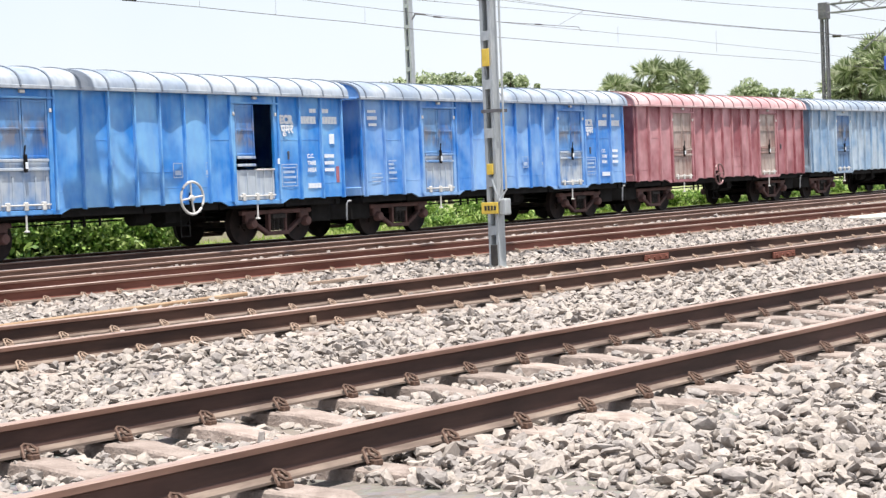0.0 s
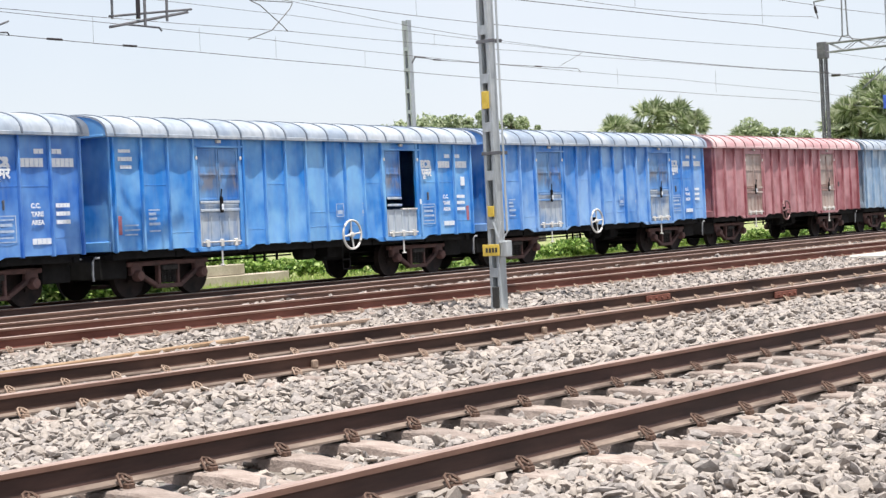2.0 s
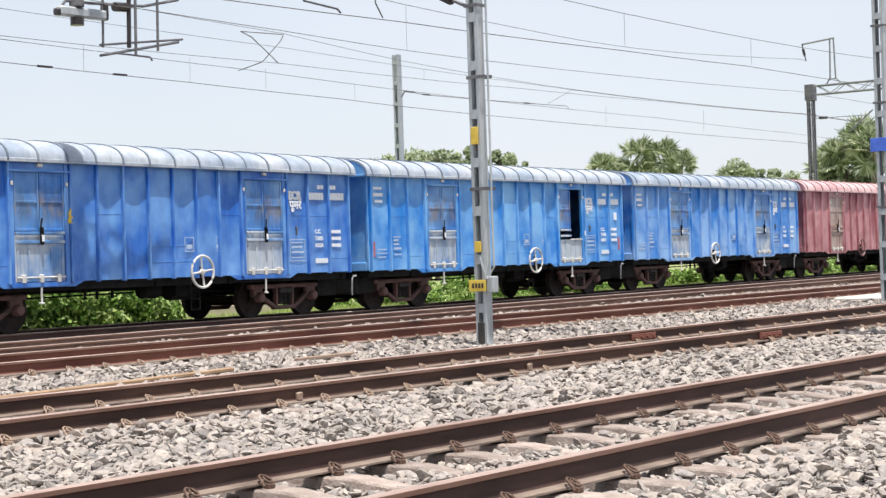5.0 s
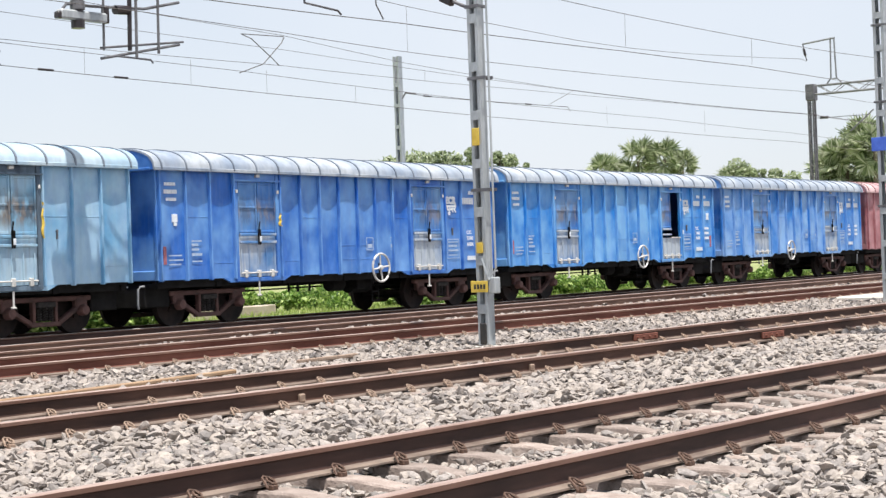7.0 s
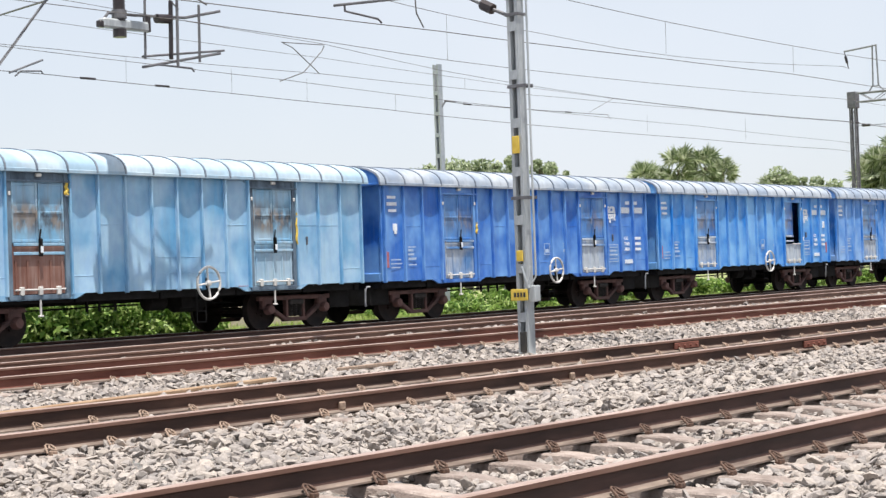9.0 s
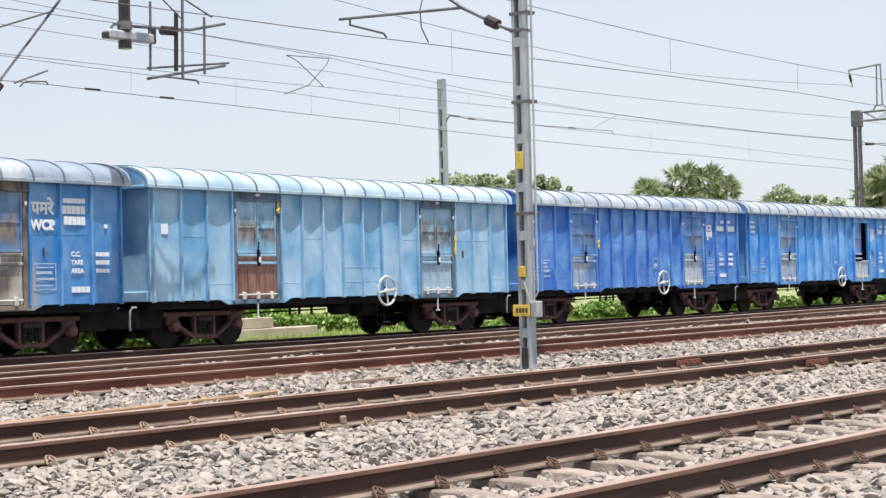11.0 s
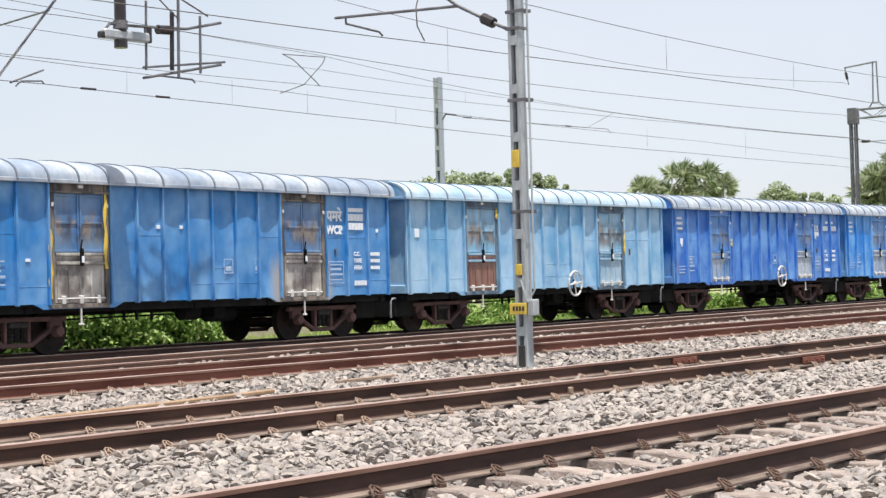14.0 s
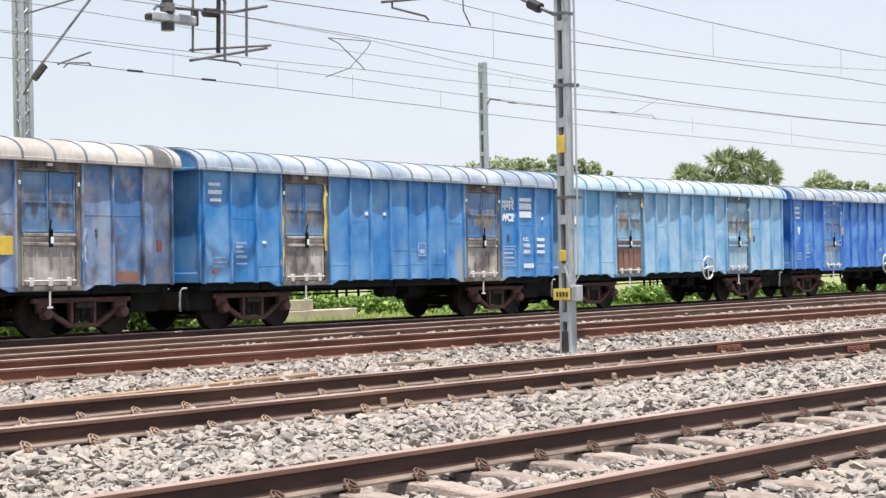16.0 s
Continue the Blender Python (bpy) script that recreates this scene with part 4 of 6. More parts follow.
def wagon_template(ajar):
    w = thing("boxcar", "", "goods wagon", "wagons of the goods train")
    for mirror in (False, True):
        base = Matrix.Translation((LONG, 0, 0)) @ Matrix.Rotation(math.pi, 4, "Z") if mirror else Matrix.Identity(4)
        for a, b in zip(RIBS, RIBS[1:]):
            if not any(abs(a - d[0]) < 0.1 for d in DOORS):
                key = f"panel {a}"
                if key not in SHARED:
                    SHARED[key] = panel_shape(a, b).mesh("side_panel", BLUE, smooth=True)
                part("side_panel", SHARED[key], None, w, at=base)
        for x in RIBS:
            part("side_rib", SHARED["rib"], None, w, at=base @ Matrix.Translation((x, 0, 0)))
        part("sole_bar", SHARED["sole"], None, w, at=base)
        part("eave_lip", SHARED["lip"], None, w, at=base)
        part("tie_hook", SHARED["hook"], None, w, at=base @ Matrix.Translation((11.5, 0, 2.1)))
        for d in DOORS:
            door_parts(w, *d, mirror, (DOOR_BLUE, DOOR_BLUE, BLUE), ajar and not mirror and d is DOORS[1])
    part("roof_sheet", SHARED["roof"], None, w)
    for k in range(18):
        part("roof_rib", SHARED["roof_rib"], None, w, at=Matrix.Translation((0.02 + k * (LONG - 0.04) / 17, 0, 0)))
    part("end_wall", SHARED["end0"], None, w)
    part("end_wall", SHARED["end1"], None, w)
    part("floor_frame", SHARED["floor"], None, w)
    part("centre_sill", SHARED["sill"], None, w)
    for x in (0.1, 2.03, 4.4, 6.8, 9.2, 11.52, LONG - 0.1):
        part("cross_bearer", SHARED["bearer"], None, w, at=Matrix.Translation((x, 0, 0)))
    for x in (0.365, LONG - 0.365):
        part("headstock", SHARED["headstock"], None, w, at=Matrix.Translation((x, 0, 0)))
    part("brake_cylinder", SHARED["cyl"], None, w)
    part("brake_rigging", SHARED["rig"], None, w)
    for x, way in ((0, -1), (LONG, 1)):
        part("coupler", SHARED[f"coupler{way}"], None, w)
    part("brake_hose", SHARED["hose"], None, w, "pale hanging brake hose")
    part("uncoupling_rod", SHARED["rod"], None, w)
    part("handbrake_wheel", SHARED["hand"], None, w, "pale iron handwheel with four spokes")
    part("handbrake_bracket", SHARED["bracket"], None, w)
    part("step_ladder", SHARED["ladder"], None, w)
    part("writing", SHARED["marks"], None, w, "white stencilled marks")
    part("chalk_patch", SHARED["faint"], None, w, "bleached chalk and notice patches")
    for x in (2.03, LONG - 2.03):
        bogie(w, x)
    return w


SHARED = {}


def shared_meshes():
    y = -HALF
    SHARED["rib"] = Shape().box(-0.024, 0.024, y - 0.085, y + 0.05, SOLE - 0.03, EAVE - 0.005, 0.012).mesh("side_rib", BLUE)
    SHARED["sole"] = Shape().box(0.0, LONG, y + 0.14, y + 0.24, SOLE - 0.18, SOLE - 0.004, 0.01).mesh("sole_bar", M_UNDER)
    SHARED["roof"] = roof_shape().mesh("roof_sheet", ROOF_BLUE, smooth=True)
    SHARED["roof_rib"] = roof_rib_shape().mesh("roof_rib", ROOF_BLUE)
    SHARED["lip"] = Shape().box(-0.2, LONG + 0.2, y - 0.15, y - 0.10, EAVE - 0.035, EAVE + 0.045, 0.01).mesh("eave_lip", ROOF_BLUE)
    SHARED["hook"] = Shape().box(-0.009, 0.009, y - 0.03, y + 0.03, -0.11, 0.09, 0.004).box(-0.02, 0.02, y - 0.025, y + 0.03, 0.03, 0.07, 0.004).mesh("tie_hook", M_DARKSTEEL)
    SHARED["end0"] = end_shape(0.0, 1).mesh("end_wall", BLUE)
    SHARED["end1"] = end_shape(LONG, -1).mesh("end_wall", BLUE)
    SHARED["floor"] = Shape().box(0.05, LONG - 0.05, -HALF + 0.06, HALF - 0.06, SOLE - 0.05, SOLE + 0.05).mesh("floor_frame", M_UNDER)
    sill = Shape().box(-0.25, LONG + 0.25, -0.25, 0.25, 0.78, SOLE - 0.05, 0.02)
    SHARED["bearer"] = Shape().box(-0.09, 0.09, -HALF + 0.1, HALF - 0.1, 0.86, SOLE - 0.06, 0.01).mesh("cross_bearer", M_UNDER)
    # deep plates behind the end steps, black in place of shade below the couplers
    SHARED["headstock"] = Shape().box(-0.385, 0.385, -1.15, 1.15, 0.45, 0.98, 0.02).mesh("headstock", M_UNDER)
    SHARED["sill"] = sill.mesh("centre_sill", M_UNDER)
    cyl = Shape().disc([(0.10, -0.3), (0.19, -0.28), (0.19, 0.2), (0.12, 0.24)], 16, Matrix.Translation((7.2, -0.75, 0.78)) @ Matrix.Rotation(math.pi / 2, 4, "Z"))
    cyl.disc([(0.10, -0.45), (0.22, -0.4), (0.22, 0.4), (0.10, 0.45)], 16, Matrix.Translation((8.45, -0.55, 0.74)) @ Matrix.Rotation(math.pi / 2, 4, "Z"))
    cyl.box(7.75, 8.1, -1.1, -0.35, 0.62, 0.95, 0.02)
    SHARED["cyl"] = cyl.mesh("brake_cylinder", M_UNDER, smooth=True)
    rig = Shape()
    rig.tube([(3.2, -0.45, 0.70), (6.9, -0.6, 0.74)], 0.022, 6).tube([(9.0, -0.45, 0.72), (10.6, -0.45, 0.66)], 0.022, 6).tube([(0.4, -0.9, 0.92), (LONG - 0.4, -0.9, 0.92)], 0.02, 6)
    for x in (4.9, 5.25, 5.7):
        rig.box(x - 0.02, x + 0.02, -1.2, -1.15, 0.64, 0.92)
    SHARED["rig"] = rig.mesh("brake_rigging", M_UNDER)
    for x, way in ((0, -1), (LONG, 1)):
        c = Shape().box(min(x, x + 0.34 * way), max(x, x + 0.34 * way), -0.11, 0.11, 0.78, 1.0, 0.03)
        c.box(min(x + 0.24 * way, x + 0.47 * way), max(x + 0.24 * way, x + 0.47 * way), -0.19, 0.19, 0.72, 1.06, 0.05)
        SHARED[f"coupler{way}"] = c.mesh("coupler", M_UNDER)
    h = Shape().tube([(-0.10, -1.2, 0.93), (-0.24, -1.22, 0.93), (-0.30, -1.22, 0.86), (-0.30, -1.2, 0.55), (-0.26, -1.18, 0.44)], 0.024, 8)
    SHARED["rod"] = Shape().tube([(LONG - 0.9, -1.4, 0.90), (LONG - 0.3, -1.42, 0.89), (LONG + 0.2, -1.30, 0.93)], 0.016, 6).mesh("uncoupling_rod", M_RUBBER)
    SHARED["hose"] = h.mesh("brake_hose", M_RUBBER, smooth=True)
    hx, hz, hr = 7.97, 1.16, 0.36
    ring = [(hx + hr * math.cos(a), y - 0.14, hz + hr * math.sin(a)) for a in (2 * math.pi * k / 28 for k in range(28))]
    hand = Shape().tube(ring, 0.030, 8, closed=True)
    for k in range(4):
        a = math.pi / 2 * k + 0.12
        hand.tube([(hx, y - 0.12, hz), (hx + hr * math.cos(a), y - 0.14, hz + hr * math.sin(a))], 0.024, 6)
    hand.disc([(0.03, -0.08), (0.065, -0.07), (0.065, 0.05)], 12, Matrix.Translation((hx, y - 0.1, hz)))
    SHARED["hand"] = hand.mesh("handbrake_wheel", M_GREYIRON, smooth=True)
    SHARED["bracket"] = Shape().box(hx - 0.05, hx + 0.05, y - 0.10, y + 0.1, hz - 0.12, hz + 0.12, 0.01).mesh("handbrake_bracket", M_UNDER)
    lad = Shape()
    for dx in (-0.14, 0.14):
        lad.tube([(hx - 0.12 + dx, y - 0.01, SOLE), (hx - 0.12 + dx, y - 0.01, 0.30)], 0.014, 5)
    for z in (0.31, 0.55, 0.8):
        lad.tube([(hx - 0.26, y - 0.01, z), (hx + 0.02, y - 0.01, z)], 0.014, 5)
    SHARED["ladder"] = lad.mesh("step_ladder", M_UNDER)
    d = y - 0.002
    for key in ("marks", "marks_stacked"):
        mk = Shape()
        bars(mk, 0.22, 3.16, 0.36, 0.07, 4, d)
        bars(mk, 0.20, 2.98, 0.42, 0.09, 5, d)
        bars(mk, 0.26, 2.82, 0.34, 0.07, 4, d)
        if key == "marks":
            bars(mk, 11.98, 2.85, 0.60, 0.18, 5, d)
            bars(mk, 12.80, 2.85, 0.60, 0.18, 5, d)
            bars(mk, 12.34, 3.12, 0.26, 0.10, 2, d)
            bars(mk, 12.82, 3.12, 0.26, 0.10, 2, d)
        else:
            bars(mk, 12.00, 3.10, 0.60, 0.10, 6, d)
            bars(mk, 11.98, 2.88, 0.62, 0.17, 5, d)
            bars(mk, 12.02, 2.66, 0.58, 0.17, 5, d)
        for k in range(3):
            bars(mk, 12.86, 2.02 - 0.17 * k, 0.38, 0.085, 4, d)
        bars(mk, 12.2, 1.28, 0.5, 0.12, 4, d)
        SHARED[key] = mk.mesh("writing", M_WHITE)
    ft = Shape()
    for x, z, w, h in ((0.30, 1.58, 0.42, 0.03), (0.30, 1.48, 0.46, 0.03), (0.30, 1.38, 0.38, 0.03), (1.04, 1.90, 0.34, 0.03), (1.04, 1.80, 0.22, 0.06), (1.04, 1.70, 0.24, 0.05), (1.04, 1.58, 0.34, 0.06),
                       (1.04, 1.44, 0.34, 0.03), (11.28, 1.78, 0.46, 0.03), (11.28, 1.66, 0.42, 0.06), (11.28, 1.54, 0.46, 0.05), (11.28, 1.42, 0.44, 0.03), (8.05, 2.02, 0.3, 0.03),
                       (7.60, 1.68, 0.20, 0.10), (8.50, 1.68, 0.18, 0.10), (8.56, 1.82, 0.05, 0.08)):
        ft.box(x, x + w, d - 0.005, d, z, z + h)
    for x0, x1, z0, z1 in ((11.22, 11.80, 1.34, 1.88), (7.55, 7.85, 1.62, 1.95), (8.45, 8.73, 1.62, 1.95)):
        # notice boxes drawn in line
        for a in ((x0, x1, z0, z0 + 0.02), (x0, x1, z1 - 0.02, z1), (x0, x0 + 0.02, z0 + 0.02, z1 - 0.02), (x1 - 0.02, x1, z0 + 0.02, z1 - 0.02)):
            ft.box(a[0], a[1], d - 0.005, d, a[2], a[3])
    SHARED["faint"] = ft.mesh("chalk_patch", M_GREYBAR)


shared_meshes()


def repaint(w, side, roof, door, flap, post, ribs=None):
    for o in w.children_recursive:
        kind = o.name.split(".")[0]
        if kind not in PAINTED:
            continue
        m = {"side_panel": side, "side_rib": ribs or side, "end_wall": side, "roof_sheet": roof, "eave_lip": roof, "roof_rib": RIB_RED if roof is ROOF_RED else ROOF_RIB, "door_leaf": door, "locking_bar": flap, "slide_rail": flap, "header_rail": post, "door_flap": flap, "door_frame": post, "door_skirt": side}[kind]
        o.material_slots[0].link = "OBJECT"
        o.material_slots[0].material = m


def zone(w, me, x, z):
    part("zone_letters", me, None, w, "white painted railway letters", at=Matrix.Translation((x, -HALF - 0.004, z)) @ UPRIGHT)


def data_panel(w):
    for k, me in enumerate(DATA_WORDS):
        part("data_words", me, None, w, "small white stencilled words", at=Matrix.Translation((12.2, -HALF - 0.004, 2.02 - 0.17 * k)) @ UPRIGHT)


def extra(w, name, boxes, mat, label):
    for x0, x1, z0, z1, deep in boxes:
        part(name, Shape().box(x0, x1, -HALF - deep, -HALF + 0.03, z0, z1, 0.004), mat, w, label)


def cloth(w, x, z0, z1, wide=0.09, mat=M_YELLOW, label="yellow cloth strip"):
    """A sealing cloth that hangs down the door post in folds."""
    s = Shape()
    n = 9
    pts = []
    for k in range(n):
        z = z1 + (z0 - z1) * k / (n - 1)
        pts.append((x + 0.02 * math.sin(k * 1.7), z))
    verts, faces = [], []
    for k, (xa, za) in enumerate(pts):
        hw = wide / 2 * (0.8 + 0.3 * math.sin(za * 9))
        verts += [(xa - hw, -HALF - 0.06, za), (xa, -HALF - 0.088, za), (xa + hw, -HALF - 0.06, za)]
        if k:
            o = 3 * k - 3
            faces += [(o, o + 1, o + 4, o + 3), (o + 1, o + 2, o + 5, o + 4), (o, o + 3, o + 5, o + 2)]
    s.add(verts, faces)
    part("sealing_cloth", s, mat, w, label)


TRAIN = []


def goods_train():
    shut = wagon_template(False)
    cars = [("grey-blue rusted boxcar with a dusty cream roof", GREY, ROOF_DUSTY, DOOR_RUST, FLAP_TAN, POST_DARK, -4),
            ("worn blue boxcar with sooty doors and yellow cloth strips", WORN, ROOF_BLUE, DOOR_RUST, FLAP_TAN, POST_DARK, -3),
            ("bleached light blue boxcar with one rusty door flap", LIGHT, ROOF_LIGHT, DOOR_LIGHT, DOOR_LIGHT, POST_BLUE, -2),
            ("strong blue boxcar with shut dusty doors", BLUE_C, ROOF_BLUE, DOOR_BLUE, FLAP_BLUE, BLUE_C, -1),
            ("deep blue boxcar with one door leaf open", BLUE, ROOF_BLUE, DOOR_BLUE, FLAP_BLUE, BLUE, 0),
            ("mid blue boxcar with shut dusty doors", BLUE_B, ROOF_BLUE, DOOR_BLUE, FLAP_BLUE, BLUE_B, 1),
            ("faded maroon boxcar with dusty grey doors", MAROON, ROOF_RED, DOOR_RED, DOOR_RED, MAROON, 2),
            ("faded grey-blue boxcar with a pale roof", STEELBLUE, ROOF_BLUE, DOOR_RUST, DOOR_RUST, STEELBLUE, 3)]
    for label, side, roof, door, flap, post, place in cars:
        w = wagon_template(True) if place == 0 else (shut if place == 1 else copy_thing(shut, Matrix.Identity(4)))
        w["label"] = label
        TRAIN.append((w, place))
        repaint(w, side, roof, door, flap, post)
    by = {place: w for w, place in TRAIN}
    for place, w in by.items():
        for o in list(w.children):
            kind = o.name.split(".")[0]
            if kind in ("writing", "chalk_patch"):
                o["kind"] = "stuff"
            if kind == "writing" and place == -3:
                o.data = SHARED["marks_stacked"]
            if kind in ("writing", "chalk_patch") and place in (-4, -2, 2, 3):
                bpy.data.objects.remove(o)
            elif kind in ("handbrake_wheel", "handbrake_bracket", "step_ladder") and place in (-4, -3, 3):
                bpy.data.objects.remove(o)
            elif kind in ("handbrake_wheel", "handbrake_bracket", "step_ladder") and place in (1, 2):
                o.matrix_basis = Matrix.Translation((-2.15, 0, 0))
                if kind == "handbrake_wheel" and place == 2:
                    o.material_slots[0].link = "OBJECT"
                    o.material_slots[0].material = RIB_RED
                    o["label"] = "maroon iron handwheel with four spokes"
    for place in (0, 1, -1):
        zone(by[place], ECR, 11.22, 2.86)
        zone(by[place], ECR_HINDI, 11.26, 2.63)
        data_panel(by[place])
    w = by[-3]
    zone(w, WCR, 11.17, 2.56)
    zone(w, WCR_HINDI, 11.19, 2.87)
    data_panel(w)
    cloth(w, 2.49, 1.15, 2.55, 0.11)
    cloth(w, 3.97, 1.75, 3.3, 0.11)
    extra(w, "red_mark", [(0.32, 0.50, 1.24, 1.32, 0.0), (8.44, 8.48, 2.52, 2.86, 0.0)], M_RED, "small red paint mark")
    extra(w, "paper_tag", [(5.50, 5.60, 2.60, 2.68, 0.004), (6.20, 6.29, 2.61, 2.68, 0.004), (13.12, 13.20, 2.60, 2.68, 0.004), (1.9, 2.02, 1.9, 1.96, 0.004)], M_WHITE, "small white paper tag")
    w = by[-2]
    for o in w.children_recursive:
        if o.name.startswith("door_flap") and o.parent.matrix_basis.translation.length < 1 and o.data.vertices[0].co.x < 5:
            o.material_slots[0].material = FLAP_RUST
    cloth(w, 4.02, 3.05, 3.3, 0.14)
    extra(w, "paper_tag", [(0.30, 0.50, 2.50, 2.72, 0.0)], M_WHITE, "white paper notice")
    cloth(w, 11.08, 2.0, 2.75)
    extra(w, "rust_patch", [(9.1, 9.44, 1.06, 1.07, 0.0)], M_RED, "thin rusty patch")
    w = by[-1]
    cloth(w, 4.10, 2.25, 2.55, 0.12)
    extra(w, "white_patch", [(0.45, 0.62, 2.34, 2.52, 0.0), (0.50, 0.60, 2.26, 2.336, 0.0)], M_WHITE, "white chalk splash")
    extra(w, "red_mark", [(0.14, 0.24, 1.4, 1.8, 0.0)], M_RED, "faded red stripe")
    w = by[0]
    extra(w, "red_mark", [(0.14, 0.24, 1.4, 1.8, 0.0), (13.32, 13.43, 1.4, 1.8, 0.0)], M_RED, "faded red stripe")
    extra(w, "white_patch", [(13.1, 13.28, 2.36, 2.6, 0.0)], M_WHITE, "white paint patch")
    w = by[1]
    extra(w, "white_patch", [(8.1, 8.3, 1.62, 1.84, 0.0)], M_WHITE, "white paint patch")
    w = by[2]
    extra(w, "white_patch", [(6.62, 6.72, 2.1, 2.45, 0.0), (6.62, 6.94, 2.42, 2.5, 0.0), (6.84, 6.94, 1.96, 2.5, 0.0)], M_WHITE, "white painted figure")
    w = by[-4]
    cloth(w, 11.13, 1.5, 2.2, 0.1, M_GREYBAR, "faded blue cloth strip")
    extra(w, "red_mark", [(13.16, 13.28, 1.72, 1.96, 0.0)], M_RED, "faded orange-red mark")
    extra(w, "rust_patch", [(12.0, 12.62, 1.08, 1.32, 0.0)], FLAP_RUST, "brown rust patch low on the side")
    extra(w, "yellow_patch", [(8.8, 9.42, 1.66, 2.02, 0.0)], M_YELLOW, "yellow painted patch")


goods_train()


# ---- overhead line: masts ----
def channel(s, x, way, z0, z1, deep=0.20, lip=0.066, th=0.012):
    """One upright C section; its web stands at x, its lips point along way."""
    d = deep / 2
    out = [(x, -d), (x + lip * way, -d), (x + lip * way, -d + th), (x + th * way, -d + th), (x + th * way, d - th), (x + lip * way, d - th), (x + lip * way, d), (x, d)]
    n = len(out)
    s.add([(p, q, z0) for p, q in out] + [(p, q, z1) for p, q in out], [(i, (i + 1) % n, n + (i + 1) % n, n + i) for i in range(n)] + [tuple(range(n))[::-1], tuple(range(n, 2 * n))])
    return s


def twin_mast(at, height, label, group="masts of the overhead line"):
    """Two channels held apart by batten plates on a concrete muff."""
    m = thing("overhead_line_mast", label, "railway mast", group, at=at)
    for x, way in ((-0.125, 1), (0.125, -1)):
        part("mast_channel", channel(Shape(), x, way, 0.0, height), M_STEEL, m, at=Matrix.Identity(4))
    plate = Shape().box(-0.10, 0.10, -0.007, 0.007, -0.07, 0.07, 0.003).mesh("batten_plate", M_STEEL)
    z = 0.55
    while z < height:
        for y in (-0.102, 0.102):
            part("batten_plate", plate, None, m, at=Matrix.Translation((0, y, z)))
        z += 0.72
    part("footing", Shape().box(-0.30, 0.26, -0.26, 0.26, -0.30, 0.0, 0.04), M_CONCRETE, m, "pale concrete footing")
    return m


def band(mast, z, out=0.0):
    s = Shape()
    for y in (-0.118, 0.104):
        s.box(-0.16, 0.16 + out, y, y + 0.014, z - 0.025, z + 0.025, 0.003)
    for x in (-0.16, 0.146 + out):
        s.box(x, x + 0.014, -0.12, 0.12, z - 0.02, z + 0.02)
    part("clamp_band", s, M_DARKSTEEL, mast)


near = twin_mast(pose(20.124, 14.733, -0.06, 0, 0, -92) @ Matrix.Diagonal((0.78, 0.78, 1, 1)), 9.6, "galvanised twin-channel mast with yellow plates on a concrete footing")
for z, out in ((2.32, 0.12), (3.98, 0.12), (5.3, 0.12), (5.05, 0.0), (7.2, 0.0)):
    band(near, z, out)
part("conduit", Shape().tube([(0.31, -0.05, 1.15), (0.31, -0.05, 2.4), (0.315, -0.05, 5.6), (0.31, -0.05, 9.2)], 0.021, 8), M_STEEL, near, "thin grey pipe")
part("conduit_bend", Shape().tube([(0.31, -0.05, 1.15), (0.22, -0.10, 1.02), (0.12, -0.13, 0.95)], 0.014, 6), M_STEEL, near)
part("yellow_plate", Shape().box(-0.085, 0.085, -0.135, -0.11, 2.98, 3.24, 0.006), M_YELLOW, near, "yellow plate")
part("yellow_plate", Shape().box(-0.075, 0.075, -0.135, -0.11, 1.38, 1.54, 0.006), M_YELLOW, near, "yellow plate")
number = part("number_plate", Shape().box(-0.22, 0.18, -0.165, -0.14, 0.80, 0.97, 0.006), M_YELLOW, near, "yellow plate with dark marks")
for k in range(4):
    part("dark_mark", Shape().box(-0.14 + k * 0.075, -0.09 + k * 0.075, -0.171, -0.166, 0.85, 0.92), M_BLACK, number)
part("junction_box", Shape().box(0.17, 0.33, -0.12, 0.06, 0.78, 1.02, 0.015), M_STEEL, near, "grey cable box")
part("strut", Shape().tube([(0.05, -0.14, 1.30), (0.14, -0.15, 1.12), (0.20, -0.13, 0.98)], 0.022, 6).tube([(0.24, -0.1, 1.3), (0.19, -0.14, 1.05)], 0.018, 6), M_STEEL, near)
part("base_block", Shape().box(-0.07, 0.08, -0.13, -0.09, 0.03, 0.34, 0.01), M_BLACK, near, "black painted base plate")

right = twin_mast(pose(35.33, 14.79, -0.05, 0, 0, -92), 9.6, "galvanised twin-channel mast with a blue plate")
part("blue_plate", Shape().box(-0.24, 0.20, -0.15, -0.125, 3.32, 3.62, 0.006), M_BLUEPLATE, right, "blue enamel plate")
for z in (2.1, 4.4, 6.1):
    band(right, z)
back = twin_mast(pose(44.83, 36.19, -0.5, 0, 0, -92), 8.74, "galvanised twin-channel mast behind the goods train")
part("bracket", Shape().tube([(0.1, 0.05, 7.27), (0.2, 0.15, 7.48), (0.35, 0.5, 7.45)], 0.035, 8), M_DARKSTEEL, back)


